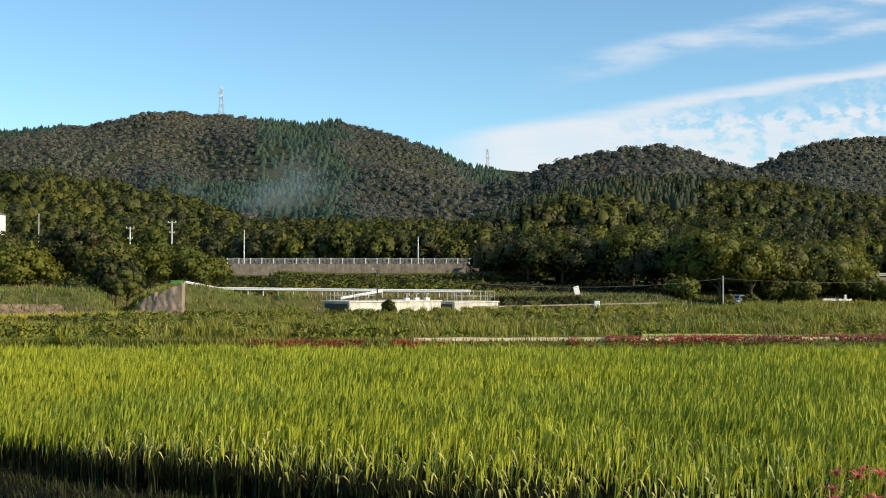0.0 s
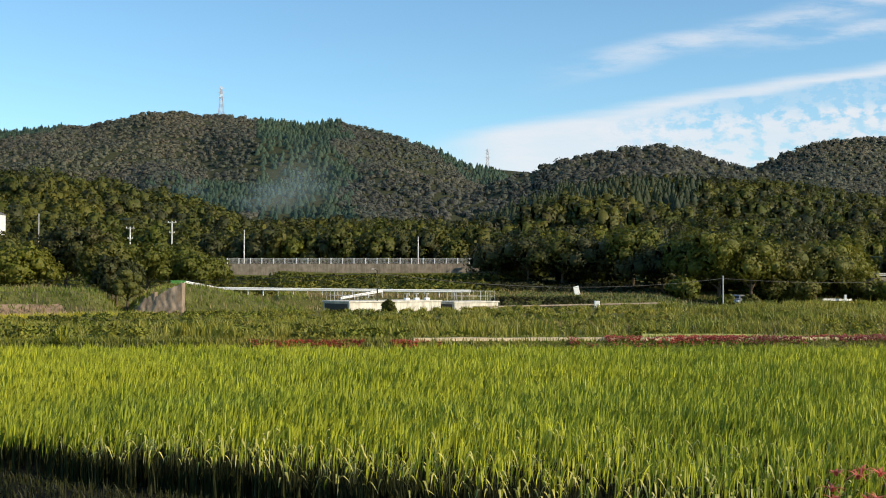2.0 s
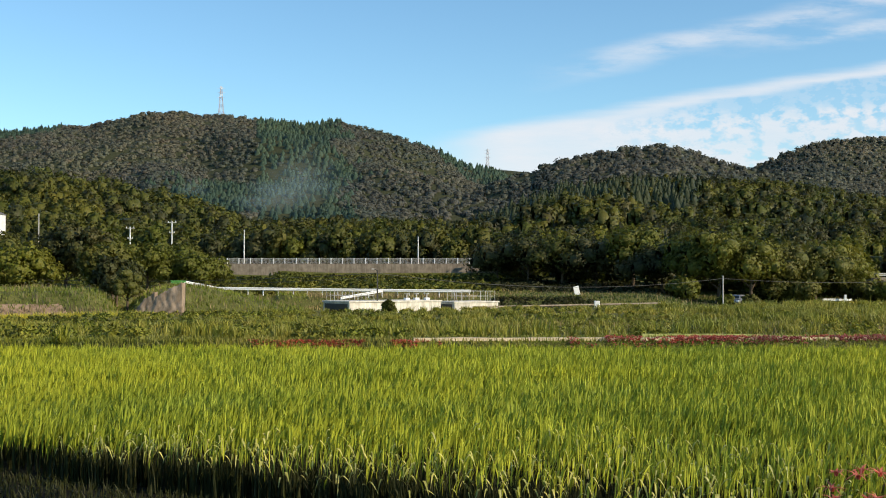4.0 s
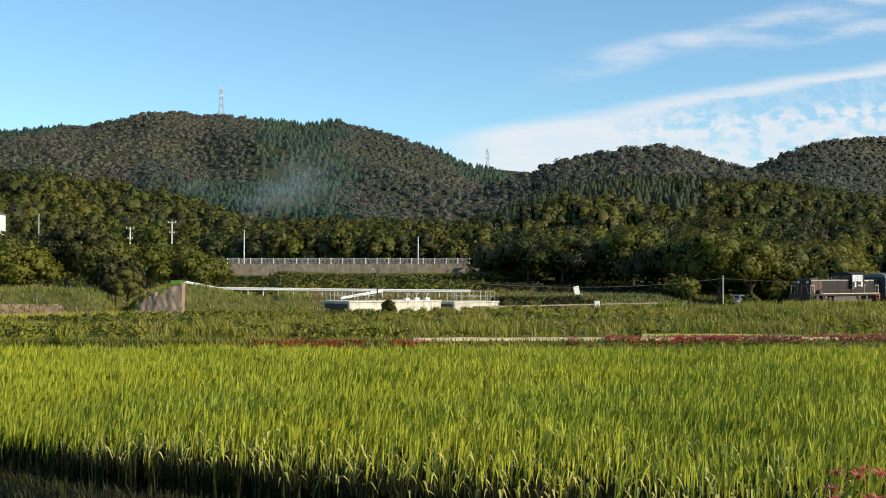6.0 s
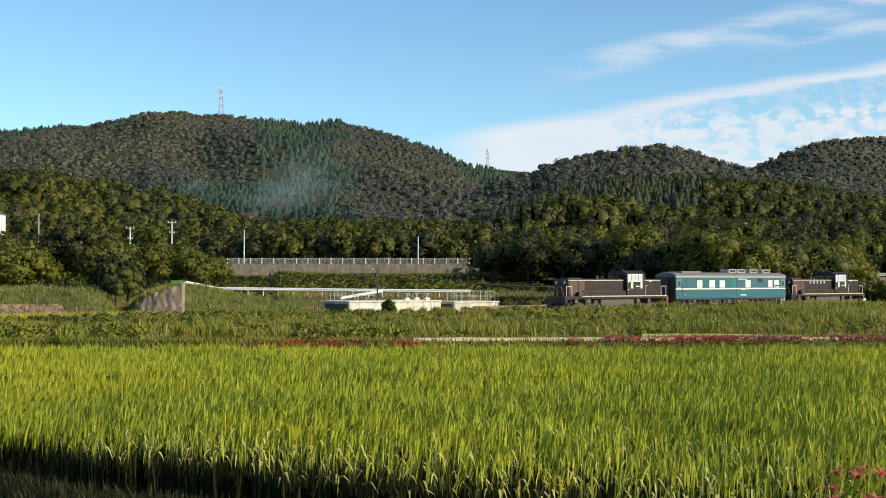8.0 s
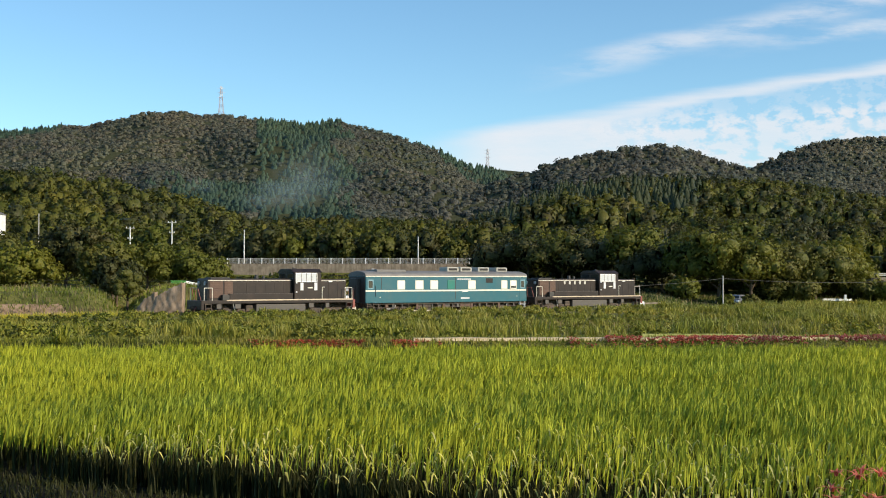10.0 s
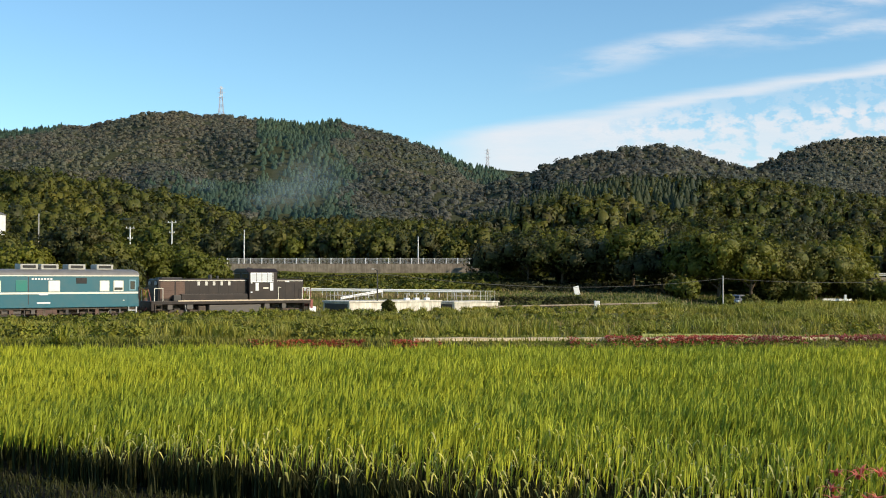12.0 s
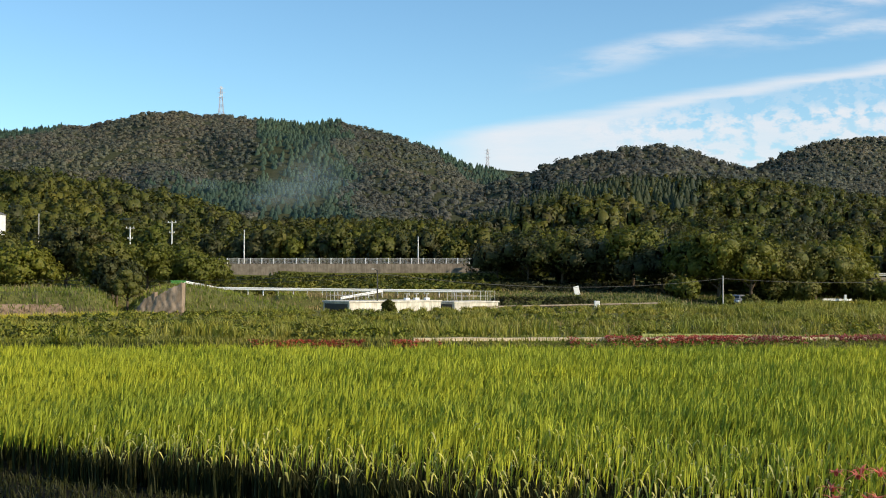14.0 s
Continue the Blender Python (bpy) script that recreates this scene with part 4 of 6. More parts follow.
def bare_bank():
    """Bare reddish earth along the foot of the bank."""
    us = np.linspace(15.5, 40, 60)
    x, y, th = line_many(us)
    rows = []
    for o in np.linspace(4.6, 10.2, 10):
        px, py = x + np.sin(th) * o, y - np.cos(th) * o
        edge = 0.04 if 4.8 < o < 10 else -0.15
        rows.append(np.stack([px, py, land(px, py) + edge + 0.05 * wave(px, py, 0.5)], 1))
    v = np.stack(rows, 1)
    i = np.arange(600).reshape(60, 10)
    q = np.stack([i[:-1, :-1], i[1:, :-1], i[1:, 1:], i[:-1, 1:]], -1).reshape(-1, 4)
    m = concrete_material("bare_earth", (0.17, 0.11, 0.07), (0.36, 0.25, 0.16), 1.6, False)
    tagged(new("ground_bare", mesh_np("ground_bare", v.reshape(-1, 3), q, m)), "bare reddish brown earth bank beside the line", "ground", kind="structure")


bare_bank()
wing_wall()


def green_barrier():
    """A low bright green plastic barrier where the guard rail begins."""
    p = spot(-0.2340, -0.0022, 121.5)
    g = floor_at(p.x, p.y)
    ob = thing("barrier", "short bright green plastic barrier at the end of the guard rail", "barrier", pose(p.x, p.y, p.z, 0, 0, -6))
    for x in (-0.75, 0.0, 0.75):
        part("post", rod(bmesh.new(), (x, 0, g - p.z - 0.1), (x, 0, 0.16), 0.035, seg=8), M_GALV, ob)
    for z in (-0.12, 0.10):
        bm = bmesh.new()
        box(bm, -0.85, 0.85, -0.07, -0.03, z - 0.075, z + 0.075, 0.015)
        part("board", bm, M_LIME_PAINT, ob, "bright green board")


M_LIME_PAINT = plain("green_plastic", (0.16, 0.50, 0.10), 0.45, amount=0.15)
green_barrier()


def ripe_strip():
    """A narrow bed of yellow ripe grass between the bare bank and the line."""
    n = 9000
    u, o = RNG.uniform(10, 40, n), RNG.uniform(3.3, 4.8, n)
    x, y, th = line_many(u)
    x, y = x + np.sin(th) * o, y - np.cos(th) * o
    grass_patch("ripe_grass", x, y, RNG.uniform(0.7, 1.08, n), 0.07, leaf_material("ripe_grass_blade", (0.34, 0.31, 0.03), (0.55, 0.50, 0.06), (0.40, 0.40, 0.05), 0.4, 0.3), "yellow ripe grass beside the line", 1)


ripe_strip()


# ---- poles and cables ----
def cable(a, b, sag, label):
    a, b = Vector(a), Vector(b)
    c = bpy.data.curves.new("cable", "CURVE")
    c.dimensions, c.bevel_depth, c.bevel_resolution = "3D", 0.022, 1
    s = c.splines.new("POLY")
    s.points.add(24)
    for i, p in enumerate(s.points):
        t = i / 24
        q = a.lerp(b, t)
        p.co = (q.x, q.y, q.z - sag * 4 * t * (1 - t), 1)
    c.materials.append(M_CABLE)
    return tagged(new("cable", c), label, "cable", "cables along the line")


def line_pole(x, y, top, r, mat, label, hook=False, arms=()):
    z0 = floor_at(x, y) - 0.1
    ob = thing("utility_pole", label, "pole", pose(x, y, z0))
    h = top - z0
    part("pole", rod(bmesh.new(), (0, 0, 0), (0, 0, h), r, r * 0.7, 10), mat, ob)
    if hook:
        bm = tube(bmesh.new(), [(0, 0, h - 0.25), (-0.12, 0, h + 0.02), (-0.34, 0, h + 0.08)], 0.03)
        arm = part("lamp_arm", bm, mat, ob)
        bm = bmesh.new()
        box(bm, -0.55, -0.28, -0.09, 0.09, h + 0.02, h + 0.12, 0.02)
        part("lamp_head", bm, M_GALV, arm)
    for dz, w in arms:
        bm = bmesh.new()
        box(bm, -w, w, -0.06, 0.06, h - dz - 0.06, h - dz + 0.06, 0.01)
        arm = part("crossarm", bm, M_GALV, ob)
        for sx in (-0.85, 0.0, 0.85):
            part("insulator", rod(bmesh.new(), (sx * w, 0, h - dz + 0.06), (sx * w, 0, h - dz + 0.26), 0.07, 0.05), M_WHITE, arm)
    return Vector((x, y, top))


lamp_top = line_pole(-0.058 * 106, 106, 3.92, 0.085, M_DARK, "thin dark pole with a small hooked lamp", hook=True)
right_top = line_pole(0.2475 * 129, 129, 3.45, 0.10, M_POLE, "grey concrete pole beside the railway")
far_right = line_pole(66, 139, 3.9, 0.12, M_POLE, "grey concrete pole beside the railway")
far_left = line_pole(-62, 128, 4.2, 0.12, M_POLE, "grey concrete pole beside the railway")
D_ = Vector((0, 0, 0.32))
cable(lamp_top - D_, right_top - D_, 1.15, "thin black cable strung between poles")
cable(right_top - D_, far_right - D_, 0.7, "thin black cable strung between poles")
cable(far_left - D_, lamp_top - D_, 0.9, "thin black cable strung between poles")
cable(far_left - D_ * 2, lamp_top - D_ * 2, 1.0, "thin black cable strung between poles")
for k_, top_, d_ in ((-0.277, 0.0465, 196), (-0.240, 0.0515, 197)):
    line_pole(k_ * d_, d_, 3 + top_ * d_, 0.13, M_WHITE, "pale concrete utility pole with crossarms above the trees", arms=((0.2, 0.75), (2.0, 0.45)))
line_pole(-0.358 * 200, 200, 3 + 0.0585 * 200, 0.14, M_POLE, "thin grey pole among the trees")


# ---- small things by the line ----
def sign_board():
    p = spot(0.1195, -0.0098, 131)
    g = floor_at(p.x, p.y)
    ob = thing("sign_board", "small white sign board leaning on a post", "sign", pose(p.x, p.y, g, 0, -14, 8))
    bm = bmesh.new()
    box(bm, -0.33, 0.33, -0.03, 0.03, p.z - g - 0.5, p.z - g + 0.55, 0.02)
    part("board", bm, M_WHITE, ob)
    part("post", rod(bmesh.new(), (0, 0.06, -0.1), (0, 0.06, p.z - g + 0.3), 0.05), M_GALV, ob)


def marker_post():
    p = spot(0.136, -0.0192, 115)
    g = floor_at(p.x, p.y)
    ob = thing("marker_post", "white square-topped marker post beside the railway", "post", pose(p.x, p.y, g - 0.1))
    bm = bmesh.new()
    box(bm, -0.27, 0.27, -0.2, 0.2, 0, 3 - 0.0188 * 115 - g + 0.1, 0.04)
    part("body", bm, M_WHITE, ob)
    bm = bmesh.new()
    box(bm, -0.26, 0.26, -0.22, 0.22, 0, 0.22, 0.03)
    part("foot", bm, M_PALE, ob)


def cabinet():
    p = spot(0.3758, -0.0245, 108)
    g = floor_at(p.x, p.y)
    ob = thing("concrete_block", "pale concrete block with a rusty pipe on the bank", "block", pose(p.x, p.y, g - 0.15, 0, 0, 20))
    bm = bmesh.new()
    box(bm, -0.5, 0.5, -0.35, 0.35, 0, p.z - g + 0.4, 0.05)
    part("body", bm, M_PALE, ob)
    bm = tube(bmesh.new(), [(0.5, 0, p.z - g + 0.2), (1.6, 0.2, p.z - g + 0.38), (3.4, 0.5, p.z - g + 0.45), (3.5, 0.5, -0.3)], 0.09, 8)
    part("pipe", bm, M_RUST, ob, "rusty iron pipe")


def low_rail():
    guard_rail([spot(0.336, -0.0178, 141), spot(0.361, -0.0180, 142)], "short white guard rail by a crossing", beam=0.24, high=0.9)
    p = spot(0.3555, -0.0158, 141)
    g = floor_at(p.x, p.y)
    ob = thing("marker_post", "short white marker post at the crossing", "post", pose(p.x, p.y, g - 0.1))
    bm = bmesh.new()
    box(bm, -0.14, 0.14, -0.12, 0.12, 0, p.z - g + 0.45, 0.03)
    part("body", bm, M_WHITE, ob)


def car(m):
    ob = thing("parked_car", "silver hatchback parked behind the weeds", "car", m)
    bm = bmesh.new()
    box(bm, -1.9, 1.9, -0.78, 0.78, 0.28, 0.86, 0.14)
    part("body", bm, M_SILVER, ob, smooth=False)
    bm = bmesh.new()
    v = box(bm, -1.35, 1.25, -0.70, 0.70, 0.84, 1.46, 0.1)
    for p in bm.verts:
        if p.co.z > 1.2:
            p.co.x *= 0.74
            p.co.y *= 0.86
    cabin = part("cabin", bm, M_SILVER, ob)
    for sy in (-1, 1):
        bm = bmesh.new()
        box(bm, -0.98, 0.90, sy * 0.655 - 0.02, sy * 0.655 + 0.02, 0.93, 1.30, 0.02)
        part("side_window", bm, M_GLASS, cabin)
    for x, s in ((-1.20, 1), (1.10, -1)):
        bm = bmesh.new()
        box(bm, -0.02, 0.02, -0.55, 0.55, -0.2, 0.2, 0.01)
        bm.transform(pose(x, 0, 1.14, 0, s * 26, 0))
        part("windscreen", bm, M_GLASS, cabin)
    for x in (-1.2, 1.2):
        for y in (-0.7, 0.7):
            w = part("wheel", rod(bmesh.new(), (x, y - 0.1, 0.3), (x, y + 0.1, 0.3), 0.3, seg=20), M_RUBBER, ob)
            part("rim", rod(bmesh.new(), (x, y - 0.108, 0.3), (x, y + 0.108, 0.3), 0.19, seg=16), M_GALV, w)
    for sy in (-0.55, 0.55):
        bm = bmesh.new()
        box(bm, -1.93, -1.8, sy - 0.16, sy + 0.16, 0.6, 0.76, 0.03)
        part("headlight", bm, M_WHITE, ob)


sign_board()
marker_post()
cabinet()
low_rail()
cx_, cy_ = 0.2605 * 140, 140.0
car(pose(cx_, cy_, floor_at(cx_, cy_), 0, 0, 58))


def house():
    ob = thing("house", "small white-walled house with a grey tiled roof", "house", pose(-94.2, 229, 12.9))
    bm = bmesh.new()
    box(bm, -4, 3.2, 0, 6, -4, 3.55, 0.03)
    part("wall", bm, M_WHITE, ob)
    bm = bmesh.new()
    v = [bm.verts.new(p) for p in ((-4.2, -0.2, 3.5), (3.4, -0.2, 3.5), (3.4, 6.3, 3.5), (-4.2, 6.3, 3.5), (-4.2, 3, 3.95), (3.4, 3, 3.95))]
    for f in ((0, 1, 5, 4), (2, 3, 4, 5), (1, 2, 5), (3, 0, 4), (3, 2, 1, 0)):
        bm.faces.new([v[i] for i in f])
    part("roof", bm, M_TILE, ob)
    bm = bmesh.new()
    box(bm, 0.2, 1.6, -0.04, 0.02, 1.2, 2.4, 0.02)
    part("window", bm, M_GLASS, ob)


house()


# ---- trees ----
def tree(x, y, height, radius, mat, label, leaf=0.42, count=1500, lean=0.0, clear=0.22):
    z = floor_at(x, y)
    ob = thing("tree", label, "tree", pose(x, y, z - 0.1), "trees in the valley")
    r0 = 0.03 * height
    bm = bmesh.new()
    pts = [Vector((lean * height * t * t + 0.06 * height * t * (1 - t), 0.03 * height * math.sin(3 * t + x), height * 0.80 * t)) for t in (0, 0.25, 0.5, 0.75, 1.0)]
    for i in range(4):
        rod(bm, pts[i], pts[i + 1], r0 * (1 - 0.2 * i), r0 * (1 - 0.2 * (i + 1)) + 0.01, 8)
    ends = []
    for i in range(9):
        a = 2.4 * i + x
        b = pts[1].lerp(pts[4], 0.05 + 0.1 * i)
        e = b + Vector((math.cos(a), math.sin(a), 0.75)) * radius * (0.72 - 0.03 * i)
        rod(bm, b, e, r0 * 0.4, r0 * 0.12, 5)
        ends.append(e)
    part("trunk", bm, M_BARK, ob)
    # leaf masses about the limbs' ends and the top
    cs = np.array([list(e) for e in ends] + [list(pts[4] + Vector((0, 0, height * 0.06)))] + [list(pts[3] + Vector((RNG.normal(0, 0.4) * radius, RNG.normal(0, 0.4) * radius, RNG.uniform(-0.15, 0.2) * height))) for _ in range(8)])
    rs = RNG.uniform(0.34, 0.56, len(cs)) * radius
    per = count // len(cs)
    c, r = np.repeat(cs, per, 0), np.repeat(rs, per)
    d = unit(RNG.normal(0, 1, (len(c), 3)))
    p = c + d * (r * RNG.uniform(0.62, 1.12, len(c)))[:, None] * np.array([1, 1, 0.85])
    keep = p[:, 2] > clear * height
    p, d = p[keep], unit(d[keep] + 0.4 * unit(p[keep] - np.array([0, 0, height * 0.5])))
    lv = leaf_quads(p, d, RNG.uniform(0.6, 1.3, len(p)) * leaf, 0.7, 0.42)
    ln = np.repeat(unit(d + RNG.normal(0, 0.28, d.shape))[:, None], 4, 1)
    core = ball_quads(2)
    hang = cs[:, 2] > clear * height + 0.3 * rs
    b = np.broadcast_to(core[None], (hang.sum(), len(core), 4, 3))
    cv = cs[hang][:, None, None] + b * (0.56 + 0.10 * np.sin(5 * b[..., :1] + x) * np.sin(5 * b[..., 2:])) * rs[hang][:, None, None, None] * np.array([1, 1, 0.85])
    q, nor = np.concatenate([cv.reshape(-1, 4, 3), lv]), np.concatenate([b.reshape(-1, 4, 3), ln])
    part("crown", leaf_mesh("crown", q, mat, nor, np.full(len(q), RNG.uniform(0.25, 0.75))), None, ob)
    return ob


for k_, top_, d_, r_, mat_, lab_ in (
        (-0.372, 445, 122, 3.6, M_LEAF_LIME, "rounded light green tree beside the line"),
        (-0.392, 415, 135, 4.2, M_LEAF, "dark green broad-leaved tree"),
        (-0.335, 392, 128, 3.6, M_EVERGREEN, "tall dark green tree with a dense crown"),
        (-0.312, 400, 126, 3.2, M_EVERGREEN, "tall dark green tree with a dense crown"),
        (-0.292, 425, 116, 2.6, M_LEAF, "dark green tree with a bare lower trunk"),
        (-0.289, 455, 101, 2.0, M_EVERGREEN, "dark bushy tree at the foot of the bank"),
        (-0.279, 470, 97, 1.5, M_LEAF, "dark bushy tree at the foot of the bank"),
        (-0.302, 440, 106, 2.4, M_LEAF, "dark bushy tree at the foot of the bank"),
        (-0.350, 425, 140, 3.6, M_LEAF_LIME, "olive green tree behind the others"),
        (-0.262, 432, 146, 3.6, M_LEAF_LIME, "low light green tree on the slope"),
        (-0.240, 440, 150, 3.4, M_LEAF_LIME, "low light green tree on the slope"),
        (-0.222, 452, 146, 3.0, M_LEAF_LIME, "low light green tree on the slope"),
        (-0.205, 462, 150, 2.8, M_LEAF_LIME, "low light green tree on the slope"),
        (0.048, 442, 172, 4.6, M_EVERGREEN, "dark green tree at the edge of the wood"),
        (0.075, 430, 168, 4.6, M_EVERGREEN, "dark green tree at the edge of the wood"),
        (0.105, 425, 166, 4.6, M_LEAF, "olive green tree at the edge of the wood"),
        (0.135, 430, 164, 4.4, M_EVERGREEN, "dark green tree at the edge of the wood"),
        (0.168, 400, 160, 4.6, M_LEAF_LIME, "tall light green tree at the edge of the wood"),
        (0.193, 440, 153, 4.2, M_EVERGREEN, "dark green tree at the edge of the wood"),
        (0.222, 410, 146, 4.4, M_LEAF_LIME, "tall light green clump of bamboo"),
        (0.243, 408, 143, 4.4, M_LEAF_LIME, "tall light green clump of bamboo"),
        (0.272, 425, 142, 4.2, M_LEAF_LIME, "light green tree at the edge of the wood"),
        (0.300, 434, 146, 4.2, M_LEAF, "olive green tree at the edge of the wood"),
        (0.328, 440, 148, 4.2, M_LEAF, "olive green tree at the edge of the wood"),
        (0.352, 432, 154, 3.6, M_LEAF_LIME, "light green tree beside the side road"),
        (0.212, 500, 138, 1.9, M_LEAF_LIME, "low bushy green shrub by the pole"),
        (0.292, 500, 144, 2.4, M_LEAF, "spreading low green tree"),
        (0.318, 502, 143, 2.2, M_LEAF, "spreading low green tree"),
        (0.372, 505, 148, 2.0, M_LEAF, "low green shrub beside the side road"),
        (0.388, 507, 147, 2.0, M_LEAF_LIME, "low green shrub beside the side road"),
        (0.360, 498, 150, 2.2, M_LEAF, "low green shrub beside the side road"),
        (0.250, 524, 133, 0.9, M_LEAF_LIME, "low bushy green shrub by the pole"),
        (0.272, 526, 133, 0.9, M_LEAF, "low bushy green shrub by the pole"),
        (-0.048, 530, 100.5, 0.55, M_LEAF, "small dark shrub before the tank")):
    x_, y_ = k_ * d_, float(d_)
    tree(x_, y_, 3 + (495 - top_) / 2000 * d_ - floor_at(x_, y_), r_, mat_, lab_, leaf=0.46 if d_ > 98 else 0.2, count=2700 if d_ > 98 else 500, clear=0.05)


# unseen trees, added beside the view to shade the near paddy
for x_, y_, r_ in ((8.4, 5.3, 3.4), (9.6, 1.7, 2.6), (10.6, -2.0, 3.0)):
    tree(x_, y_, 13.2, r_, M_EVERGREEN, "unseen tree added to shade the paddy's near corner", leaf=0.36, count=6000, clear=0.56)


# ---- pylons on the ridges ----
def pylon(x, y, z0, z1, label):
    ob = thing("pylon", label, "pylon", pose(x, y, z0), "pylons on the ridges")
    h = z1 - z0
    w = h * 0.085

    def corner(t, i):
        s = w * (1 - 0.72 * t)
        return Vector((s * (1, 1, -1, -1)[i], s * (1, -1, -1, 1)[i], h * t))

    for i in range(4):
        part("leg", rod(bmesh.new(), corner(0, i), corner(1, i), 0.15, 0.10, 5), M_RED, ob)
    for n in range(8):
        a, b = n / 8, (n + 1) / 8
        bm = bmesh.new()
        for i in range(4):
            rod(bm, corner(a, i), corner(b, (i + 1) % 4), 0.10, seg=4)
            rod(bm, corner(a, (i + 1) % 4), corner(b, i), 0.10, seg=4)
            rod(bm, corner(b, i), corner(b, (i + 1) % 4), 0.10, seg=4)
        part("lattice", bm, M_WHITE if n % 2 else M_RED, ob)
    for t in (0.62, 0.78, 0.94):
        bm = bmesh.new()
        for s in (-1, 1):
            rod(bm, (0, 0, h * t + 0.6), (s * h * 0.14, 0, h * t), 0.18, 0.10, 5)
            rod(bm, (0, 0, h * t - 0.5), (s * h * 0.14, 0, h * t), 0.15, 0.10, 5)
        part("crossarm", bm, M_WHITE, ob)


pylon(-0.197 * 1400, 1400, 3 + 0.146 * 1400, 3 + 0.1715 * 1400, "distant red and white lattice pylon on the crest")
pylon(0.0395 * 1400, 1400, 3 + 0.096 * 1400, 3 + 0.116 * 1400, "distant red and white lattice pylon on the crest")


# ---- clouds and smoke ----
def soft_sheet(name, build):
    n = Nodes(name)
    fac, colour, glow = build(n)
    tr = n.node("ShaderNodeBsdfTransparent")
    if glow:
        sh = n.node("ShaderNodeEmission", Strength=glow)
    else:
        sh = n.node("ShaderNodeBsdfDiffuse")
    if isinstance(colour, tuple):
        sh.inputs["Color"].default_value = (*colour, 1)
    else:
        n.link(colour, sh.inputs["Color"])
    mx = n.node("ShaderNodeMixShader")
    n.link(fac, mx.inputs[0])
    n.link(tr.outputs[0], mx.inputs[1])
    n.link(sh.outputs[0], mx.inputs[2])
    n.link(mx.outputs[0], n.out.inputs[0])
    return n.mat


def calc(n, op, a, b=None, c=None):
    m = n.tree.nodes.new("ShaderNodeMath")
    m.operation = op
    for sock, v in zip(m.inputs, (a, b, c)):
        if v is None:
            continue
        if isinstance(v, (int, float)):
            sock.default_value = v
        else:
            n.link(v, sock)
    return m.outputs[0]


def smooth(n, v, a, b):
    m = n.tree.nodes.new("ShaderNodeMapRange")
    m.interpolation_type = "SMOOTHSTEP"
    m.inputs["From Min"].default_value, m.inputs["From Max"].default_value = a, b
    n.link(v, m.inputs["Value"])
    return m.outputs["Result"]


def cloud_field(n):
    """High cloud: a broad mottled bank under a slanting upper edge, and thinner streaks over it. Units: share of the distance."""
    tc = n.node("ShaderNodeTexCoord")
    sc = n.node("ShaderNodeMapping", Scale=(1 / 4500.0, 1 / 4500.0, 1 / 4500.0))
    n.link(tc.outputs["Object"], sc.inputs["Vector"])
    sp = n.node("ShaderNodeSeparateXYZ")
    n.link(sc.outputs[0], sp.inputs[0])
    k, s = sp.outputs[0], sp.outputs[2]

    def fleck(scale, stretch, detail=5.0, tilt=9.0, rough=0.6):
        m = n.node("ShaderNodeMapping", Rotation=(0, radians(tilt), 0), Scale=stretch)
        n.link(sc.outputs[0], m.inputs["Vector"])
        t = n.node("ShaderNodeTexNoise", Scale=scale, Detail=detail, Roughness=rough)
        n.link(m.outputs[0], t.inputs["Vector"])
        return t.outputs["Fac"]

    soft = fleck(26, (0.35, 1, 1.6), 6)
    wisp = fleck(20, (0.22, 1, 2.2), 6, 11)
    lump = fleck(60, (0.9, 1, 1.5), 3, 4)
    wob = calc(n, "MULTIPLY", calc(n, "SUBTRACT", wisp, 0.5), 0.02)
    # height below the slanting edge
    edge = calc(n, "ADD", calc(n, "MULTIPLY_ADD", k, 0.168, 0.1285), wob)
    under = calc(n, "SUBTRACT", edge, s)
    bank = calc(n, "MULTIPLY", smooth(n, under, -0.004, 0.012), smooth(n, k, -0.04, 0.06))
    open_ = calc(n, "MULTIPLY", smooth(n, under, 0.007, 0.02), smooth(n, k, 0.10, 0.24))
    hole = calc(n, "MULTIPLY", open_, smooth(n, lump, 0.55, 0.36))
    # clear band under the upper streak
    low = calc(n, "MULTIPLY_ADD", k, 0.10, 0.0)
    band = calc(n, "MULTIPLY", smooth(n, under, 0.007, 0.014), smooth(n, calc(n, "SUBTRACT", calc(n, "ADD", under, calc(n, "MULTIPLY", calc(n, "SUBTRACT", lump, 0.5), 0.03)), low), 0.010, -0.006))
    band = calc(n, "MULTIPLY", band, smooth(n, k, 0.12, 0.27))
    hole = calc(n, "MINIMUM", calc(n, "ADD", hole, calc(n, "MULTIPLY", band, 0.9)), 1.2)
    bank = calc(n, "MULTIPLY", bank, calc(n, "MULTIPLY_ADD", hole, -0.75, 1.0))
    bank = calc(n, "MULTIPLY", bank, calc(n, "MULTIPLY_ADD", soft, 0.75, 0.42))
    ridge = calc(n, "MULTIPLY", smooth(n, calc(n, "ABSOLUTE", calc(n, "SUBTRACT", under, 0.006)), 0.008, 0.0), smooth(n, k, 0.12, 0.3))
    # the streaks above
    far_ = calc(n, "ABSOLUTE", calc(n, "SUBTRACT", calc(n, "ADD", calc(n, "MULTIPLY_ADD", k, 0.235, 0.1605), wob), s))
    streak = calc(n, "MULTIPLY", calc(n, "MULTIPLY", smooth(n, far_, 0.017, 0.0), smooth(n, k, 0.05, 0.20)), smooth(n, soft, 0.34, 0.60))
    far2 = calc(n, "ABSOLUTE", calc(n, "SUBTRACT", calc(n, "ADD", calc(n, "MULTIPLY_ADD", k, 0.15, 0.168), wob), s))
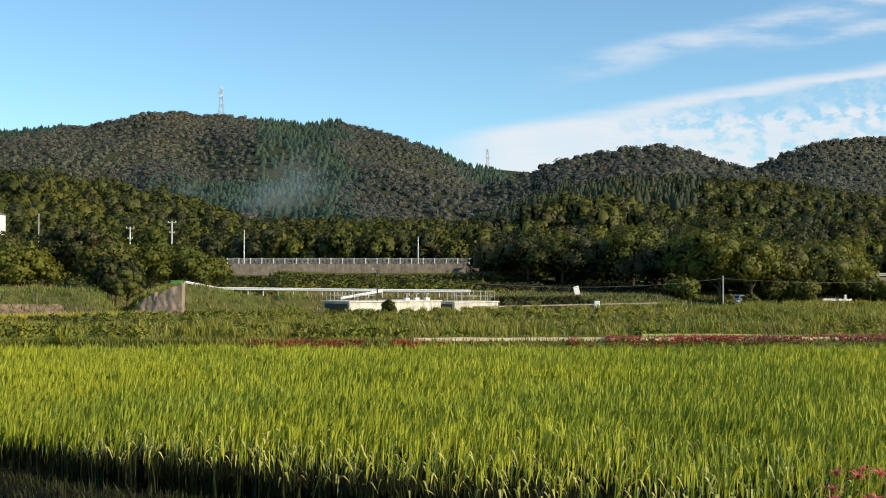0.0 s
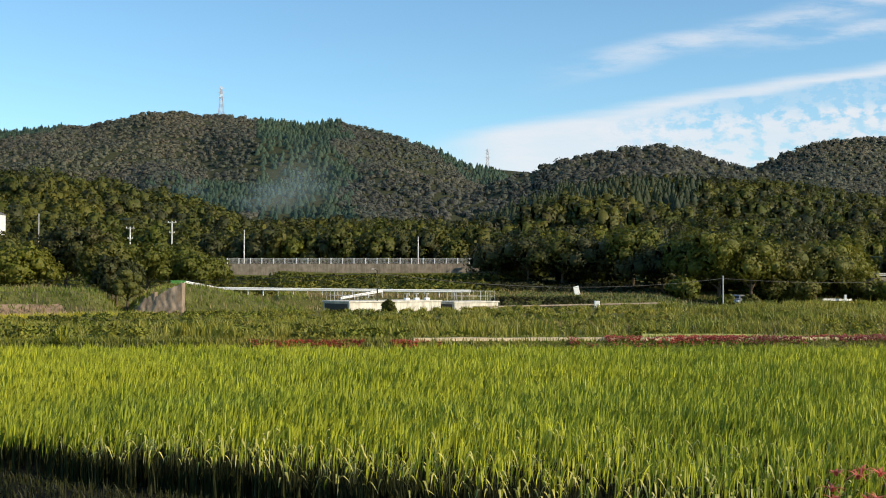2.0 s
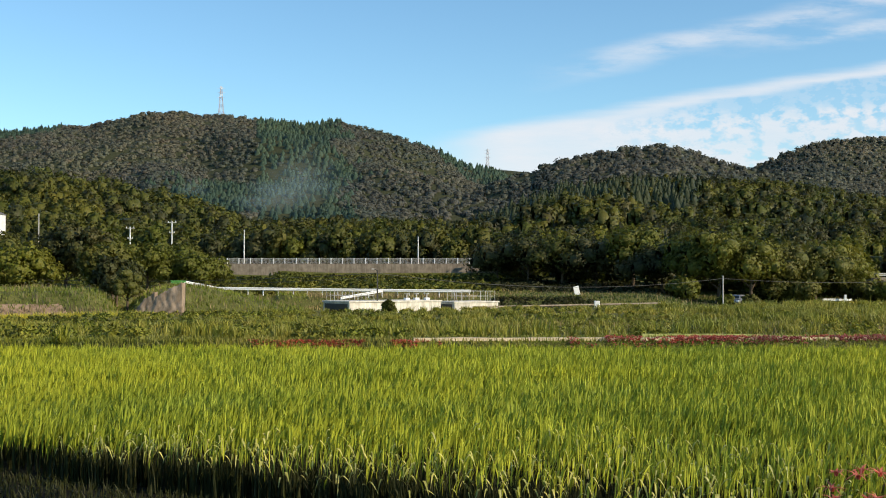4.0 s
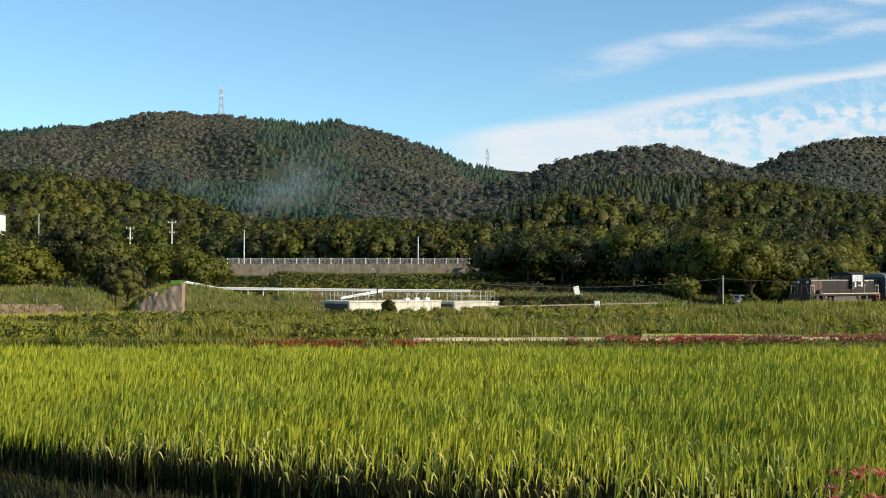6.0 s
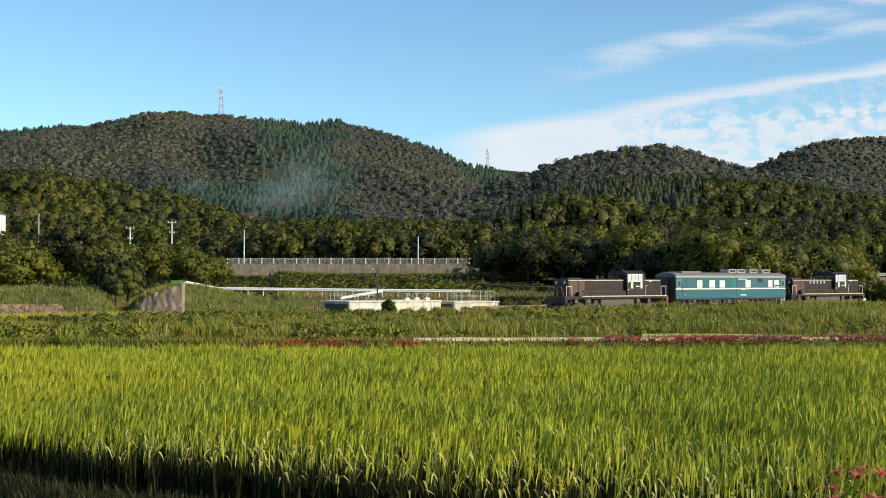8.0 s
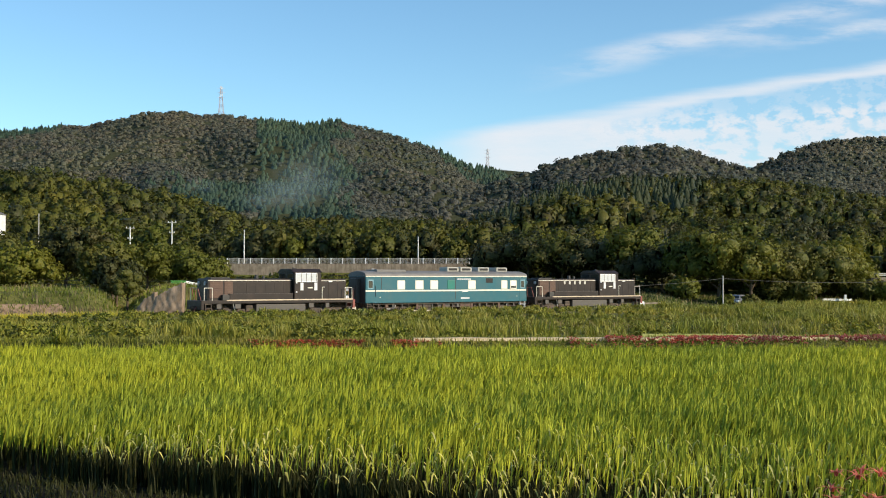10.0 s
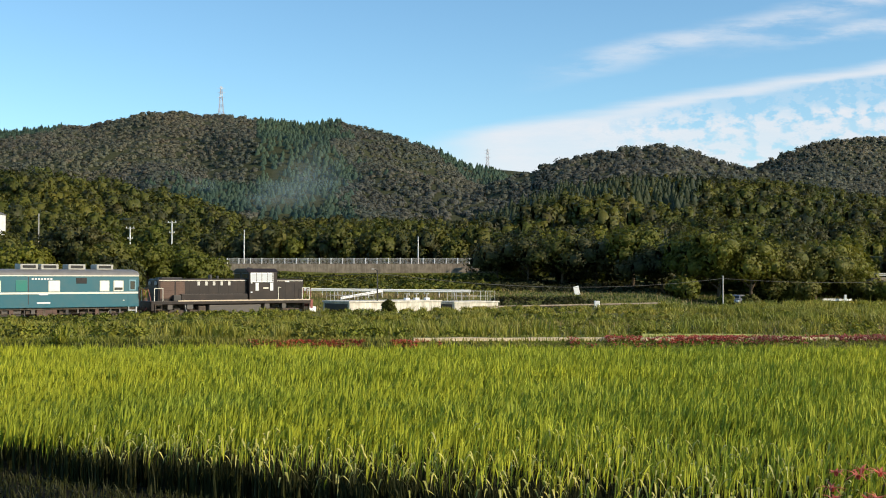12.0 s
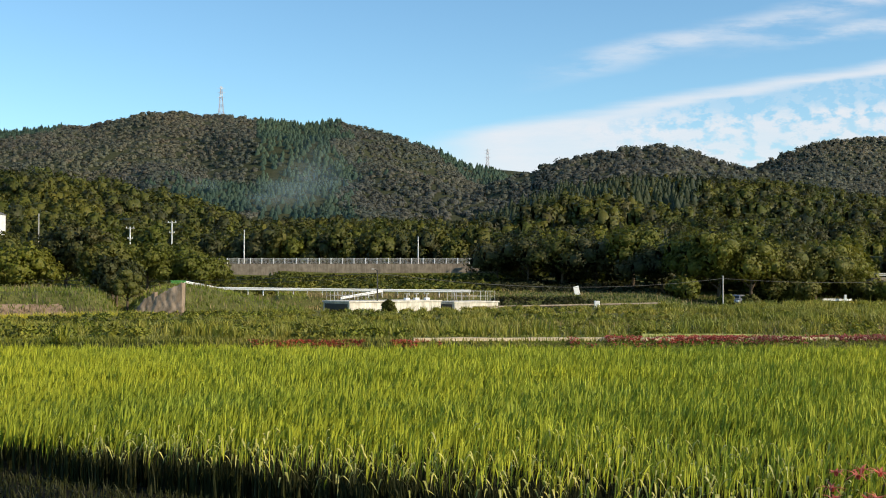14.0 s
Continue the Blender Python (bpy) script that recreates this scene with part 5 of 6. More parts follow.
    streak2 = calc(n, "MULTIPLY", calc(n, "MULTIPLY", smooth(n, far2, 0.014, 0.0), smooth(n, k, 0.20, 0.36)), smooth(n, soft, 0.38, 0.62))
    total = calc(n, "ADD", calc(n, "ADD", bank, calc(n, "MULTIPLY", ridge, 0.15)), calc(n, "ADD", calc(n, "MULTIPLY", streak, 0.62), calc(n, "MULTIPLY", streak2, 0.6)))
    total = calc(n, "MINIMUM", total, 0.97)
    return total, (0.84, 0.86, 0.90), 1.0


M_CLOUD = soft_sheet("cloud", cloud_field)
me_ = mesh_np("backdrop_clouds", [(-2600, 0, -200), (2600, 0, -200), (2600, 0, 1500), (-2600, 0, 1500)], [(0, 1, 2, 3)], M_CLOUD)
clouds = tagged(new("backdrop_clouds", me_), "thin white cirrus and mottled high cloud", "clouds", kind="structure")


def smoke_field(n):
    tc = n.node("ShaderNodeTexCoord")
    ln = n.node("ShaderNodeVectorMath")
    ln.operation = "LENGTH"
    n.link(tc.outputs["Object"], ln.inputs[0])
    t = n.node("ShaderNodeTexNoise", Scale=1.3, Detail=4.0)
    n.link(tc.outputs["Object"], t.inputs["Vector"])
    fall = smooth(n, ln.outputs["Value"], 1.0, 0.05)
    f = calc(n, "MULTIPLY", calc(n, "MULTIPLY", fall, smooth(n, t.outputs["Fac"], 0.3, 0.7)), 0.12)
    return f, (0.40, 0.52, 0.58), None


M_SMOKE = soft_sheet("smoke", smoke_field)
PUFFS = []


def smoke_puffs():
    """Drifting veils of smoke, each a softly edged, slightly curved sheet."""
    g = np.linspace(-1, 1, 9)
    a, b = np.meshgrid(g, g)
    v = np.stack([a, 0.25 * (a ** 2 + b ** 2), b], -1).reshape(-1, 3)
    i = np.arange(81).reshape(9, 9)
    q = np.stack([i[:-1, :-1], i[:-1, 1:], i[1:, 1:], i[1:, :-1]], -1).reshape(-1, 4)
    me = mesh_np("smoke_puff", v, q, M_SMOKE)
    for k, s, rx, rz, d in ((-0.162, 0.074, 16, 10, 520), (-0.145, 0.085, 17, 15, 528), (-0.130, 0.090, 18, 17, 536), (-0.150, 0.073, 24, 9, 544),
                            (-0.118, 0.100, 18, 16, 552), (-0.105, 0.088, 22, 14, 560), (-0.128, 0.080, 20, 14, 524), (-0.222, 0.082, 9, 4, 500), (-0.212, 0.080, 8, 4, 508)):
        ob = tagged(new("smoke_puff", me), "thin pale smoke drifting over the wooded slope", "smoke", "veils of smoke")
        ob.scale = (rx, 6, rz)
        PUFFS.append((ob, spot(k, s, d)))


smoke_puffs()


# ---- the train ----
M_BROWN = plain("dark_brown_paint", (0.018, 0.012, 0.0098), 0.5, dirt=(0.060, 0.038, 0.028), amount=0.5, scale=1.3, spec=0.35)
M_RUSTY = plain("brown_radiator_paint", (0.085, 0.042, 0.028), 0.55, dirt=(0.16, 0.09, 0.05), amount=0.5, scale=2.0)
M_BLUE = plain("teal_blue_paint", (0.020, 0.116, 0.150), 0.35, dirt=(0.09, 0.13, 0.13), amount=0.38, scale=1.1)
M_BLUE_PALE = plain("faded_blue_paint", (0.16, 0.30, 0.36), 0.4, amount=0.2)
M_GREEN = plain("green_panel", (0.012, 0.18, 0.14), 0.4)
M_CREAM = plain("cream_stripe", (0.78, 0.74, 0.62), 0.45, amount=0.15)
M_ROOF = plain("grey_roof_paint", (0.17, 0.165, 0.16), 0.6, dirt=(0.08, 0.07, 0.06), amount=0.5, scale=1.5)
M_UNDER = plain("underframe_grime", (0.055, 0.043, 0.034), 0.8, dirt=(0.20, 0.14, 0.09), amount=0.8, scale=3.0)
M_TANK = plain("grey_tank_paint", (0.085, 0.075, 0.065), 0.6, amount=0.4)
M_BLIND = plain("blind_behind_glass", (0.70, 0.70, 0.72), 0.12, amount=0.05, bump=0.0)
M_PANE = plain("pale_window_pane", (0.55, 0.58, 0.62), 0.10, amount=0.1, scale=1.0, bump=0.0)
M_STRIPE = plain("pale_sill_stripe", (0.62, 0.50, 0.36), 0.5, amount=0.35, scale=2.0)
M_HOSE = plain("dull_red_fittings", (0.25, 0.06, 0.045), 0.6, amount=0.4)
WHEELS = []


def slab(name, parent, mat, x0, x1, y0, y1, z0, z1, bevel=0.02, label=""):
    bm = bmesh.new()
    box(bm, min(x0, x1), max(x0, x1), y0, y1, z0, z1, bevel)
    return part(name, bm, mat, parent, label)


def wheelset(parent, x, r):
    bm = bmesh.new()
    for s in (-1, 1):
        rod(bm, (0, s * 0.50, 0), (0, s * 0.62, 0), r, seg=24)
        rod(bm, (0, s * 0.47, 0), (0, s * 0.50, 0), r + 0.028, seg=24)
        rod(bm, (0, s * 0.62, 0), (0, s * 0.66, 0), 0.14, seg=10)
        for a in range(4):
            c, d = math.cos(a * math.pi / 2), math.sin(a * math.pi / 2)
            rod(bm, (c * r * 0.55, s * 0.61, d * r * 0.55), (c * r * 0.55, s * 0.635, d * r * 0.55), 0.07, seg=8)
    rod(bm, (0, -0.75, 0), (0, 0.75, 0), 0.075, seg=10)
    ob = part("wheelset", bm, M_RUST, parent, "worn steel wheels on an axle")
    ob.location = (x, 0, r)
    WHEELS.append((ob, x, r))


def bogie(parent, xs, r, reach):
    """Side frames with springs, axle boxes and brake blocks; the wheelsets turn between them."""
    mid = sum(xs) / len(xs)
    bm = bmesh.new()
    for s in (-1, 1):
        box(bm, mid - reach, mid + reach, s * 0.92 - 0.06, s * 0.92 + 0.06, 0.52, 0.74, 0.03)
        box(bm, mid - 0.5, mid + 0.5, s * 0.95 - 0.08, s * 0.95 + 0.08, 0.40, 0.62, 0.03)
        for x in xs:
            box(bm, x - 0.17, x + 0.17, s * 0.96 - 0.11, s * 0.96 + 0.11, r - 0.17, r + 0.17, 0.04)
            for d in (-0.3, 0.3):
                rod(bm, (x + d, s * 0.95, 0.35), (x + d, s * 0.95, 0.62), 0.085, seg=8)
    box(bm, mid - 0.25, mid + 0.25, -0.9, 0.9, 0.5, 0.85, 0.03)
    part("bogie_frame", bm, M_UNDER, parent, "grimy dark bogie frame with springs")
    for x in xs:
        wheelset(parent, x, r)


def grab_rail(parent, pts, mat=None):
    part("handrail", tube(bmesh.new(), pts, 0.026, 6), mat or M_CREAM, parent, "pale pipe handrail")


def hood(parent, x0, x1, z0, z1, half, name):
    """A bonnet with rounded top edges and doors along its sides."""
    bm = bmesh.new()
    box(bm, x0, x1, -half, half, z0, z1, 0.0)
    top = [e for e in bm.edges if all(v.co.z > z1 - 1e-4 for v in e.verts)]
    bmesh.ops.bevel(bm, geom=top, offset=0.13, segments=4, affect="EDGES", profile=0.5)
    h = part(name, bm, M_BROWN, parent)
    n = max(2, round((x1 - x0) / 0.78))
    w = (x1 - x0) / n
    for i in range(n):
        for s in (-1, 1):
            slab("hood_door", h, M_BROWN, x0 + i * w + 0.03, x0 + (i + 1) * w - 0.03, s * half - 0.012, s * half + 0.012, z0 + 0.12, z1 - 0.30, 0.008)
    return h


def locomotive(label, vents):
    ob = thing("locomotive", label, "locomotive", group="locomotives of the train")
    # underframe
    slab("underframe", ob, M_BROWN, -6.5, 6.5, -1.36, 1.36, 1.16, 1.42, 0.03)
    for s in (-1, 1):
        slab("sill_stripe", ob, M_STRIPE, -6.42, 4.6, s * 1.368 - 0.012, s * 1.368 + 0.012, 1.38, 1.47, 0.004, "pale stripe along the sill")
        slab("equipment_box", ob, M_BROWN, -1.0, 4.35, s * 1.16 - 0.2, s * 1.16 + 0.2, 1.42, 1.92, 0.03)
        slab("step_recess", ob, M_DARK, 4.38, 4.95, s * 1.22 - 0.16, s * 1.22 + 0.16, 1.42, 1.86, 0.02)
    # hoods
    lh = hood(ob, -1.1, 6.0, 1.42, 3.08, 0.98, "long_hood")
    for s in (-1, 1):
        for x0, x1 in ((4.75, 5.85), (3.95, 4.65)):
            slab("radiator_grille", lh, M_RUSTY, x0, x1, s * 0.985 - 0.02, s * 0.985 + 0.025, 1.60, 2.86, 0.015, "brown slatted radiator grille")
            for i in range(9):
                slab("slat", lh, M_RUSTY, x0 + 0.05, x1 - 0.05, s * 1.012 - 0.012, s * 1.012 + 0.012, 1.68 + i * 0.13, 1.72 + i * 0.13, 0.006)
        # pale slabs stand for light reflected in the louvres, rear locomotive only
        for i in range(5 if vents else 0):
            slab("louvre_glint", lh, M_GALV, 2.95 - i * 0.62, 2.75 - i * 0.62, s * 0.99 - 0.012, s * 0.99 + 0.016, 2.56, 2.86, 0.008, "vent louvre, pale for reflected light")
        # cream strip stands for the highlight along the hood's top edge
        slab("edge_highlight", lh, M_CREAM, -1.05, 5.95, s * 0.985 - 0.02, s * 0.985 + 0.02, 2.90, 2.945, 0.006, "pale strip for the highlight on the hood's edge")
    slab("radiator_fan", lh, M_DARK, 4.0, 5.6, -0.6, 0.6, 3.06, 3.16, 0.03)
    part("exhaust", rod(bmesh.new(), (1.5, 0, 3.0), (1.5, 0, 3.38), 0.17, 0.14, 12), M_DARK, lh)
    part("exhaust", rod(bmesh.new(), (0.9, 0, 3.0), (0.9, 0, 3.30), 0.12, 0.10, 12), M_DARK, lh)
    sh = hood(ob, -6.0, -3.55, 1.42, 3.06, 0.98, "short_hood")
    for s in (-1, 1):
        slab("vent", sh, M_BLIND, -4.75, -4.4, s * 0.98 - 0.012, s * 0.98 + 0.02, 2.80, 2.93, 0.008, "small white vent")
        # the same painted highlight on the short hood
        slab("edge_highlight", sh, M_CREAM, -5.95, -3.6, s * 0.985 - 0.02, s * 0.985 + 0.02, 2.88, 2.925, 0.006, "pale strip for the highlight on the hood's edge")
    # cab
    bm = bmesh.new()
    box(bm, -3.52, -1.12, -1.36, 1.36, 1.42, 3.58, 0.05)
    cab = part("cab", bm, M_BROWN, ob)
    bm = bmesh.new()
    box(bm, -3.66, -0.98, -1.40, 1.40, 3.56, 3.86, 0.0)
    for v in bm.verts:
        if v.co.z > 3.8:
            v.co.y *= 0.62
    bmesh.ops.bevel(bm, geom=list(bm.edges), offset=0.05, segments=2, affect="EDGES")
    part("cab_roof", bm, M_BROWN, cab, "dark cab roof with sloping sides")
    for s in (-1, 1):
        y = s * 1.365
        # white surround and pale panes hold the sky's reflection as colour
        slab("window_frame", cab, M_WHITE, -3.16, -1.22, y - 0.015, y + 0.02, 2.80, 3.53, 0.012, "window surround, whitened for reflected sky")
        for i in range(4):
            x = -1.30 - i * 0.46
            slab("window_pane", cab, M_PANE, x - 0.38, x, y - 0.02, y + 0.026, 2.90, 3.46, 0.008)
            slab("window_bar", cab, M_DARK, x - 0.435, x - 0.39, y - 0.02, y + 0.030, 2.84, 3.50, 0.006)
        for x in (-1.78, -3.02):
            slab("lower_window", cab, M_BLIND, x - 0.14, x + 0.14, y - 0.015, y + 0.02, 2.14, 2.76, 0.02, "narrow pale lower window")
        slab("number_plate", cab, M_CREAM, -2.75, -2.30, y - 0.01, y + 0.016, 2.30, 2.40, 0.004, "small pale number plate")
        for z, h in ((1.98, 0.10), (2.70, 0.16)):
            slab("lamp", cab, M_BLIND, -1.38, -1.24, y - 0.01, y + 0.02, z, z + h, 0.01)
    for x, s in ((-1.11, 1), (-3.53, -1)):
        for y in (-0.68, 0.68):
            slab("end_window", cab, M_GLASS, x - 0.02, x + 0.02, y - 0.5, y + 0.5, 3.12, 3.48, 0.012)
    part("horn", rod(bmesh.new(), (-1.9, 0.3, 3.84), (-1.5, 0.3, 3.92), 0.04, 0.07, 10), M_DARK, cab)
    # ends
    for e in (-1, 1):
        bm = bmesh.new()
        box(bm, e * 6.55 - 0.12, e * 6.55 + 0.12, -1.36, 1.36, 0.72, 1.42, 0.03)
        beam = part("buffer_beam", bm, M_HOSE if e < 0 else M_BROWN, ob)
        bm = bmesh.new()
        box(bm, e * 6.8 - 0.25, e * 6.8 + 0.25, -0.13, 0.13, 0.76, 1.02, 0.04)
        part("coupler", bm, M_UNDER, beam)
        for y in (-0.5, 0.5):
            part("brake_hose", tube(bmesh.new(), [(e * 6.66, y, 0.95), (e * 6.86, y, 0.72), (e * 6.9, y, 0.45)], 0.04), M_HOSE, beam)
        for y in (-0.6, 0.6):
            hd = 6.02
            lamp = part("headlight", rod(bmesh.new(), (e * (hd - 0.05), y, 2.72), (e * (hd + 0.08), y, 2.72), 0.14, 0.15, 14), M_GALV, ob)
            part("lens", rod(bmesh.new(), (e * (hd + 0.07), y, 2.72), (e * (hd + 0.09), y, 2.72), 0.12, 0.12, 14), M_PANE, lamp)
        for s in (-1, 1):
            grab_rail(ob, [(e * 6.40, s * 1.28, 1.42), (e * 6.40, s * 1.28, 2.36), (e * 5.75, s * 1.28, 2.36), (e * 5.75, s * 1.28, 1.42)])
            grab_rail(ob, [(e * 6.55, s * 1.20, 1.1), (e * 6.72, s * 0.9, 2.3), (e * 6.72, s * 0.25, 2.3), (e * 6.60, s * 0.25, 1.3)], M_HOSE)
            bm = bmesh.new()
            for z in (0.45, 0.80, 1.12):
                box(bm, e * 6.1 - 0.24, e * 6.1 + 0.24, s * 1.26 - 0.12, s * 1.26 + 0.12, z, z + 0.05, 0.01)
            for d in (-0.24, 0.24):
                box(bm, e * 6.1 + d - 0.02, e * 6.1 + d + 0.02, s * 1.26 - 0.12, s * 1.26 + 0.12, 0.45, 1.2, 0.0)
            part("steps", bm, M_UNDER, ob)
        bm = bmesh.new()
        box(bm, e * 6.7 - 0.05, e * 6.7 + 0.05, -1.2, 1.2, 0.16, 0.62, 0.02)
        part("snow_guard", bm, M_UNDER, ob)
    for s in (-1, 1):
        grab_rail(ob, [(-3.62, s * 1.33, 1.42), (-3.62, s * 1.33, 2.40), (-3.85, s * 1.33, 2.40)])
    if vents:
        slab("end_step", ob, M_WHITE, -6.98, -6.35, -1.34, 1.34, 0.42, 0.86, 0.03, "white-painted end step")
    for s in (-1, 1):
        part("sand_pipe", tube(bmesh.new(), [(4.0, s * 1.18, 1.16), (3.9, s * 1.18, 0.7), (3.75, s * 1.05, 0.35)], 0.03), M_GALV, ob)
        for x, w in ((3.4, 0.5), (-2.9, 0.45), (-4.3, 0.35), (5.0, 0.4)):
            slab("sand_box", ob, M_TANK, x, x + w, s * 1.18 - 0.12, s * 1.18 + 0.12, 0.78, 1.17, 0.03)
    # tanks and running gear
    slab("inner_frame", ob, M_UNDER, -6.3, 6.3, -0.42, 0.42, 0.66, 1.17, 0.02)
    slab("fuel_tank", ob, M_TANK, -2.2, 2.1, -1.22, 1.22, 0.48, 1.10, 0.06, "grey-brown fuel tank")
    slab("air_reservoir", ob, M_UNDER, 2.3, 2.9, -1.1, 1.1, 0.55, 1.05, 0.08)
    bogie(ob, (2.75 + 0.4, 4.35 + 0.2, 5.85 - 0.1), 0.43, 2.0)
    bogie(ob, (-3.0 - 0.2, -5.1), 0.43, 1.5)
    return ob


def coach():
    ob = thing("inspection_coach", "teal blue railway inspection coach with a cream stripe", "coach")
    half, z0, z1, L = 1.40, 1.06, 3.30, 8.4

    def cx(t):
        return L - 2 * L * t

    slab("body", ob, M_BLUE, -L, L, -half, half, z0, z1, 0.03)
    # arched roof
    bm = bmesh.new()
    n = 14
    prof = []
    for i in range(n + 1):
        a = math.pi * i / n
        prof.append((math.cos(a) * 1.43, z1 + 0.44 * math.sin(a) ** 0.85))
    rows = [[bm.verts.new((x, y, z)) for y, z in prof] for x in (-L - 0.02, -L * 0.985, L * 0.985, L + 0.02)]
    for r in (rows[0], rows[3]):
        for v in r:
            v.co.z = z1 + (v.co.z - z1) * 0.90
    for a, b in zip(rows, rows[1:]):
        for i in range(n):
            bm.faces.new((a[i], a[i + 1], b[i + 1], b[i]))
    bm.faces.new(rows[0][::-1])
    bm.faces.new(rows[3])
    bmesh.ops.recalc_face_normals(bm, faces=bm.faces[:])
    roof = part("roof", bm, M_ROOF, ob, "grey arched roof")
    slab("roof_box", roof, M_ROOF, cx(0.25), cx(0.08), -0.95, 0.95, 3.60, 3.84, 0.05)
    for a, b in ((0.5176, 0.5836), (0.604, 0.6655), (0.7042, 0.791), (0.8247, 0.9107)):
        m = (a + b) / 2
        unit_ = slab("air_conditioner", roof, M_TILE_PALE, cx(m) - 0.62, cx(m) + 0.62, -0.62, 0.62, 3.68, 4.08, 0.06, "pale grey roof cooling unit")
        for s in (-1, 1):
            slab("grille", unit_, M_RUBBER, cx(m) - 0.44, cx(m) + 0.44, s * 0.62 - 0.015, s * 0.62 + 0.025, 3.80, 3.99, 0.01)
    # stripes and lines, doors and windows on both sides
    for s in (-1, 1):
        y = s * half
        slab("gutter_stripe", ob, M_CREAM, -L, L, y - 0.012, y + 0.02, 3.23, 3.32, 0.006, "cream line under the roof")
        slab("waist_stripe", ob, M_CREAM, -L, L, y - 0.01, y + 0.014, 2.00, 2.13, 0.004, "cream waist stripe")
        for a, b in ((0.183, 0.2249), (0.2895, 0.335), (0.380, 0.4236), (0.6157, 0.6596), (0.8299, 0.8676), (0.8891, 0.9296)):
            f = slab("window", ob, M_CREAM, cx(b) - 0.03, cx(a) + 0.03, y - 0.014, y + 0.022, 2.17, 2.93, 0.03, "window with a white blind drawn")
            slab("pane", f, M_BLIND, cx(b) + 0.03, cx(a) - 0.03, y - 0.012, y + 0.028, 2.22, 2.88, 0.02)
            if a > 0.88:
                slab("open_gap", f, M_GLASS, cx(b) + 0.04, cx(a) - 0.04, y - 0.012, y + 0.032, 2.26, 2.44, 0.01, "dark gap below the blind")
        for a, b in ((0.010, 0.046), (0.955, 0.988)):
            d = slab("door", ob, M_BLUE, cx(b) - 0.06, cx(a) + 0.06, y - 0.01, y + 0.012, 1.12, 3.08, 0.01)
            slab("door_frame", d, M_BLUE_PALE, cx(b) + 0.02, cx(a) - 0.02, y - 0.01, y + 0.018, 2.20, 3.00, 0.02)
            slab("door_window", d, M_GLASS, cx(b) + 0.10, cx(a) - 0.10, y - 0.01, y + 0.026, 2.30, 2.90, 0.03)
            part("handrail", rod(bmesh.new(), (cx(b) - 0.16, y + s * 0.05, 1.6), (cx(b) - 0.16, y + s * 0.05, 2.5), 0.02, seg=6), M_DARK, d)
        for t in (0.0906, 0.534):
            slab("panel_joint", ob, M_DARK, cx(t) - 0.025, cx(t) + 0.025, y - 0.01, y + 0.012, 1.3 if t > 0.5 else 2.14, 3.22, 0.004)
        slab("green_panel", ob, M_GREEN, cx(0.529), cx(0.4834), y - 0.012, y + 0.018, 2.20, 2.96, 0.02, "bright green door window")
        slab("dark_opening", ob, M_RUBBER, cx(0.773), cx(0.7279), y - 0.012, y + 0.016, 2.72, 3.12, 0.02, "dark open vent")
        for i in range(7):
            a = 0.5463 + i * 0.0125
            slab("lettering_bar", ob, M_BLIND, cx(a + 0.0085), cx(a), y - 0.01, y + 0.016, 2.98, 3.10, 0.003, "white lettering, too small to read")
        slab("label_plate", ob, M_BLIND, cx(0.613), cx(0.576), y - 0.01, y + 0.020, 1.93, 2.01, 0.004, "small white plate")
        slab("label_plate", ob, M_BLIND, cx(0.622), cx(0.568), y - 0.01, y + 0.016, 1.34, 1.46, 0.004, "small white plate")
        for t in (0.08, 0.93):
            slab("label_plate", ob, M_CREAM, cx(t + 0.006), cx(t), y - 0.01, y + 0.014, 1.50, 1.56, 0.003)
    # ends with gangways
    for e in (-1, 1):
        slab("gangway", ob, M_DARK, e * (L - 0.02), e * (L + 0.42), -0.52, 0.52, 1.05, 3.10, 0.06, "black gangway bellows")
        # dark plate puts the unlit look of the end wall into colour
        slab("end_shade_plate", ob, M_DARK, e * (L - 0.01), e * (L + 0.012), -1.34, 1.34, 1.10, 3.26, 0.005, "end wall coloured dark for shade")
        bm = bmesh.new()
        box(bm, e * 8.6 - 0.22, e * 8.6 + 0.22, -0.13, 0.13, 0.76, 1.02, 0.04)
        part("coupler", bm, M_UNDER, ob)
        for s in (-1, 1):
            bm = bmesh.new()
            for z in (0.42, 0.78):
                box(bm, e * 7.95 - 0.28, e * 7.95 + 0.28, s * 1.28 - 0.1, s * 1.28 + 0.1, z, z + 0.05, 0.01)
            for d in (-0.28, 0.28):
                box(bm, e * 7.95 + d - 0.02, e * 7.95 + d + 0.02, s * 1.28 - 0.1, s * 1.28 + 0.1, 0.42, 1.08)
            part("steps", bm, M_WHITE if e < 0 else M_UNDER, ob)
    slab("inner_frame", ob, M_UNDER, -L + 0.3, L - 0.3, -0.44, 0.44, 0.56, 0.93, 0.02)
    slab("sill", ob, M_UNDER, -L + 0.1, L - 0.1, -1.25, 1.25, 0.92, 1.07, 0.02)
    for a, b, d, z, mat in ((1.6, 3.2, 1.15, 0.42, M_UNDER), (-0.2, 1.2, 1.1, 0.5, M_TANK), (-2.6, -1.2, 1.2, 0.36, M_RUSTY), (-0.9, -0.5, 1.1, 0.6, M_UNDER), (-3.4, -2.8, 1.0, 0.55, M_UNDER)):
        for s in (-1, 1):
            slab("underfloor_box", ob, mat, a, b, s * (d - 0.25) - 0.25, s * (d - 0.25) + 0.25, z, 0.95, 0.04)
    # pipes, valves and small cases hung under the floor
    rng = np.random.default_rng(21)
    for s in (-1, 1):
        for i in range(22):
            a, w = -7.9 + i * 0.74 + rng.uniform(-0.2, 0.2), rng.uniform(0.08, 0.3)
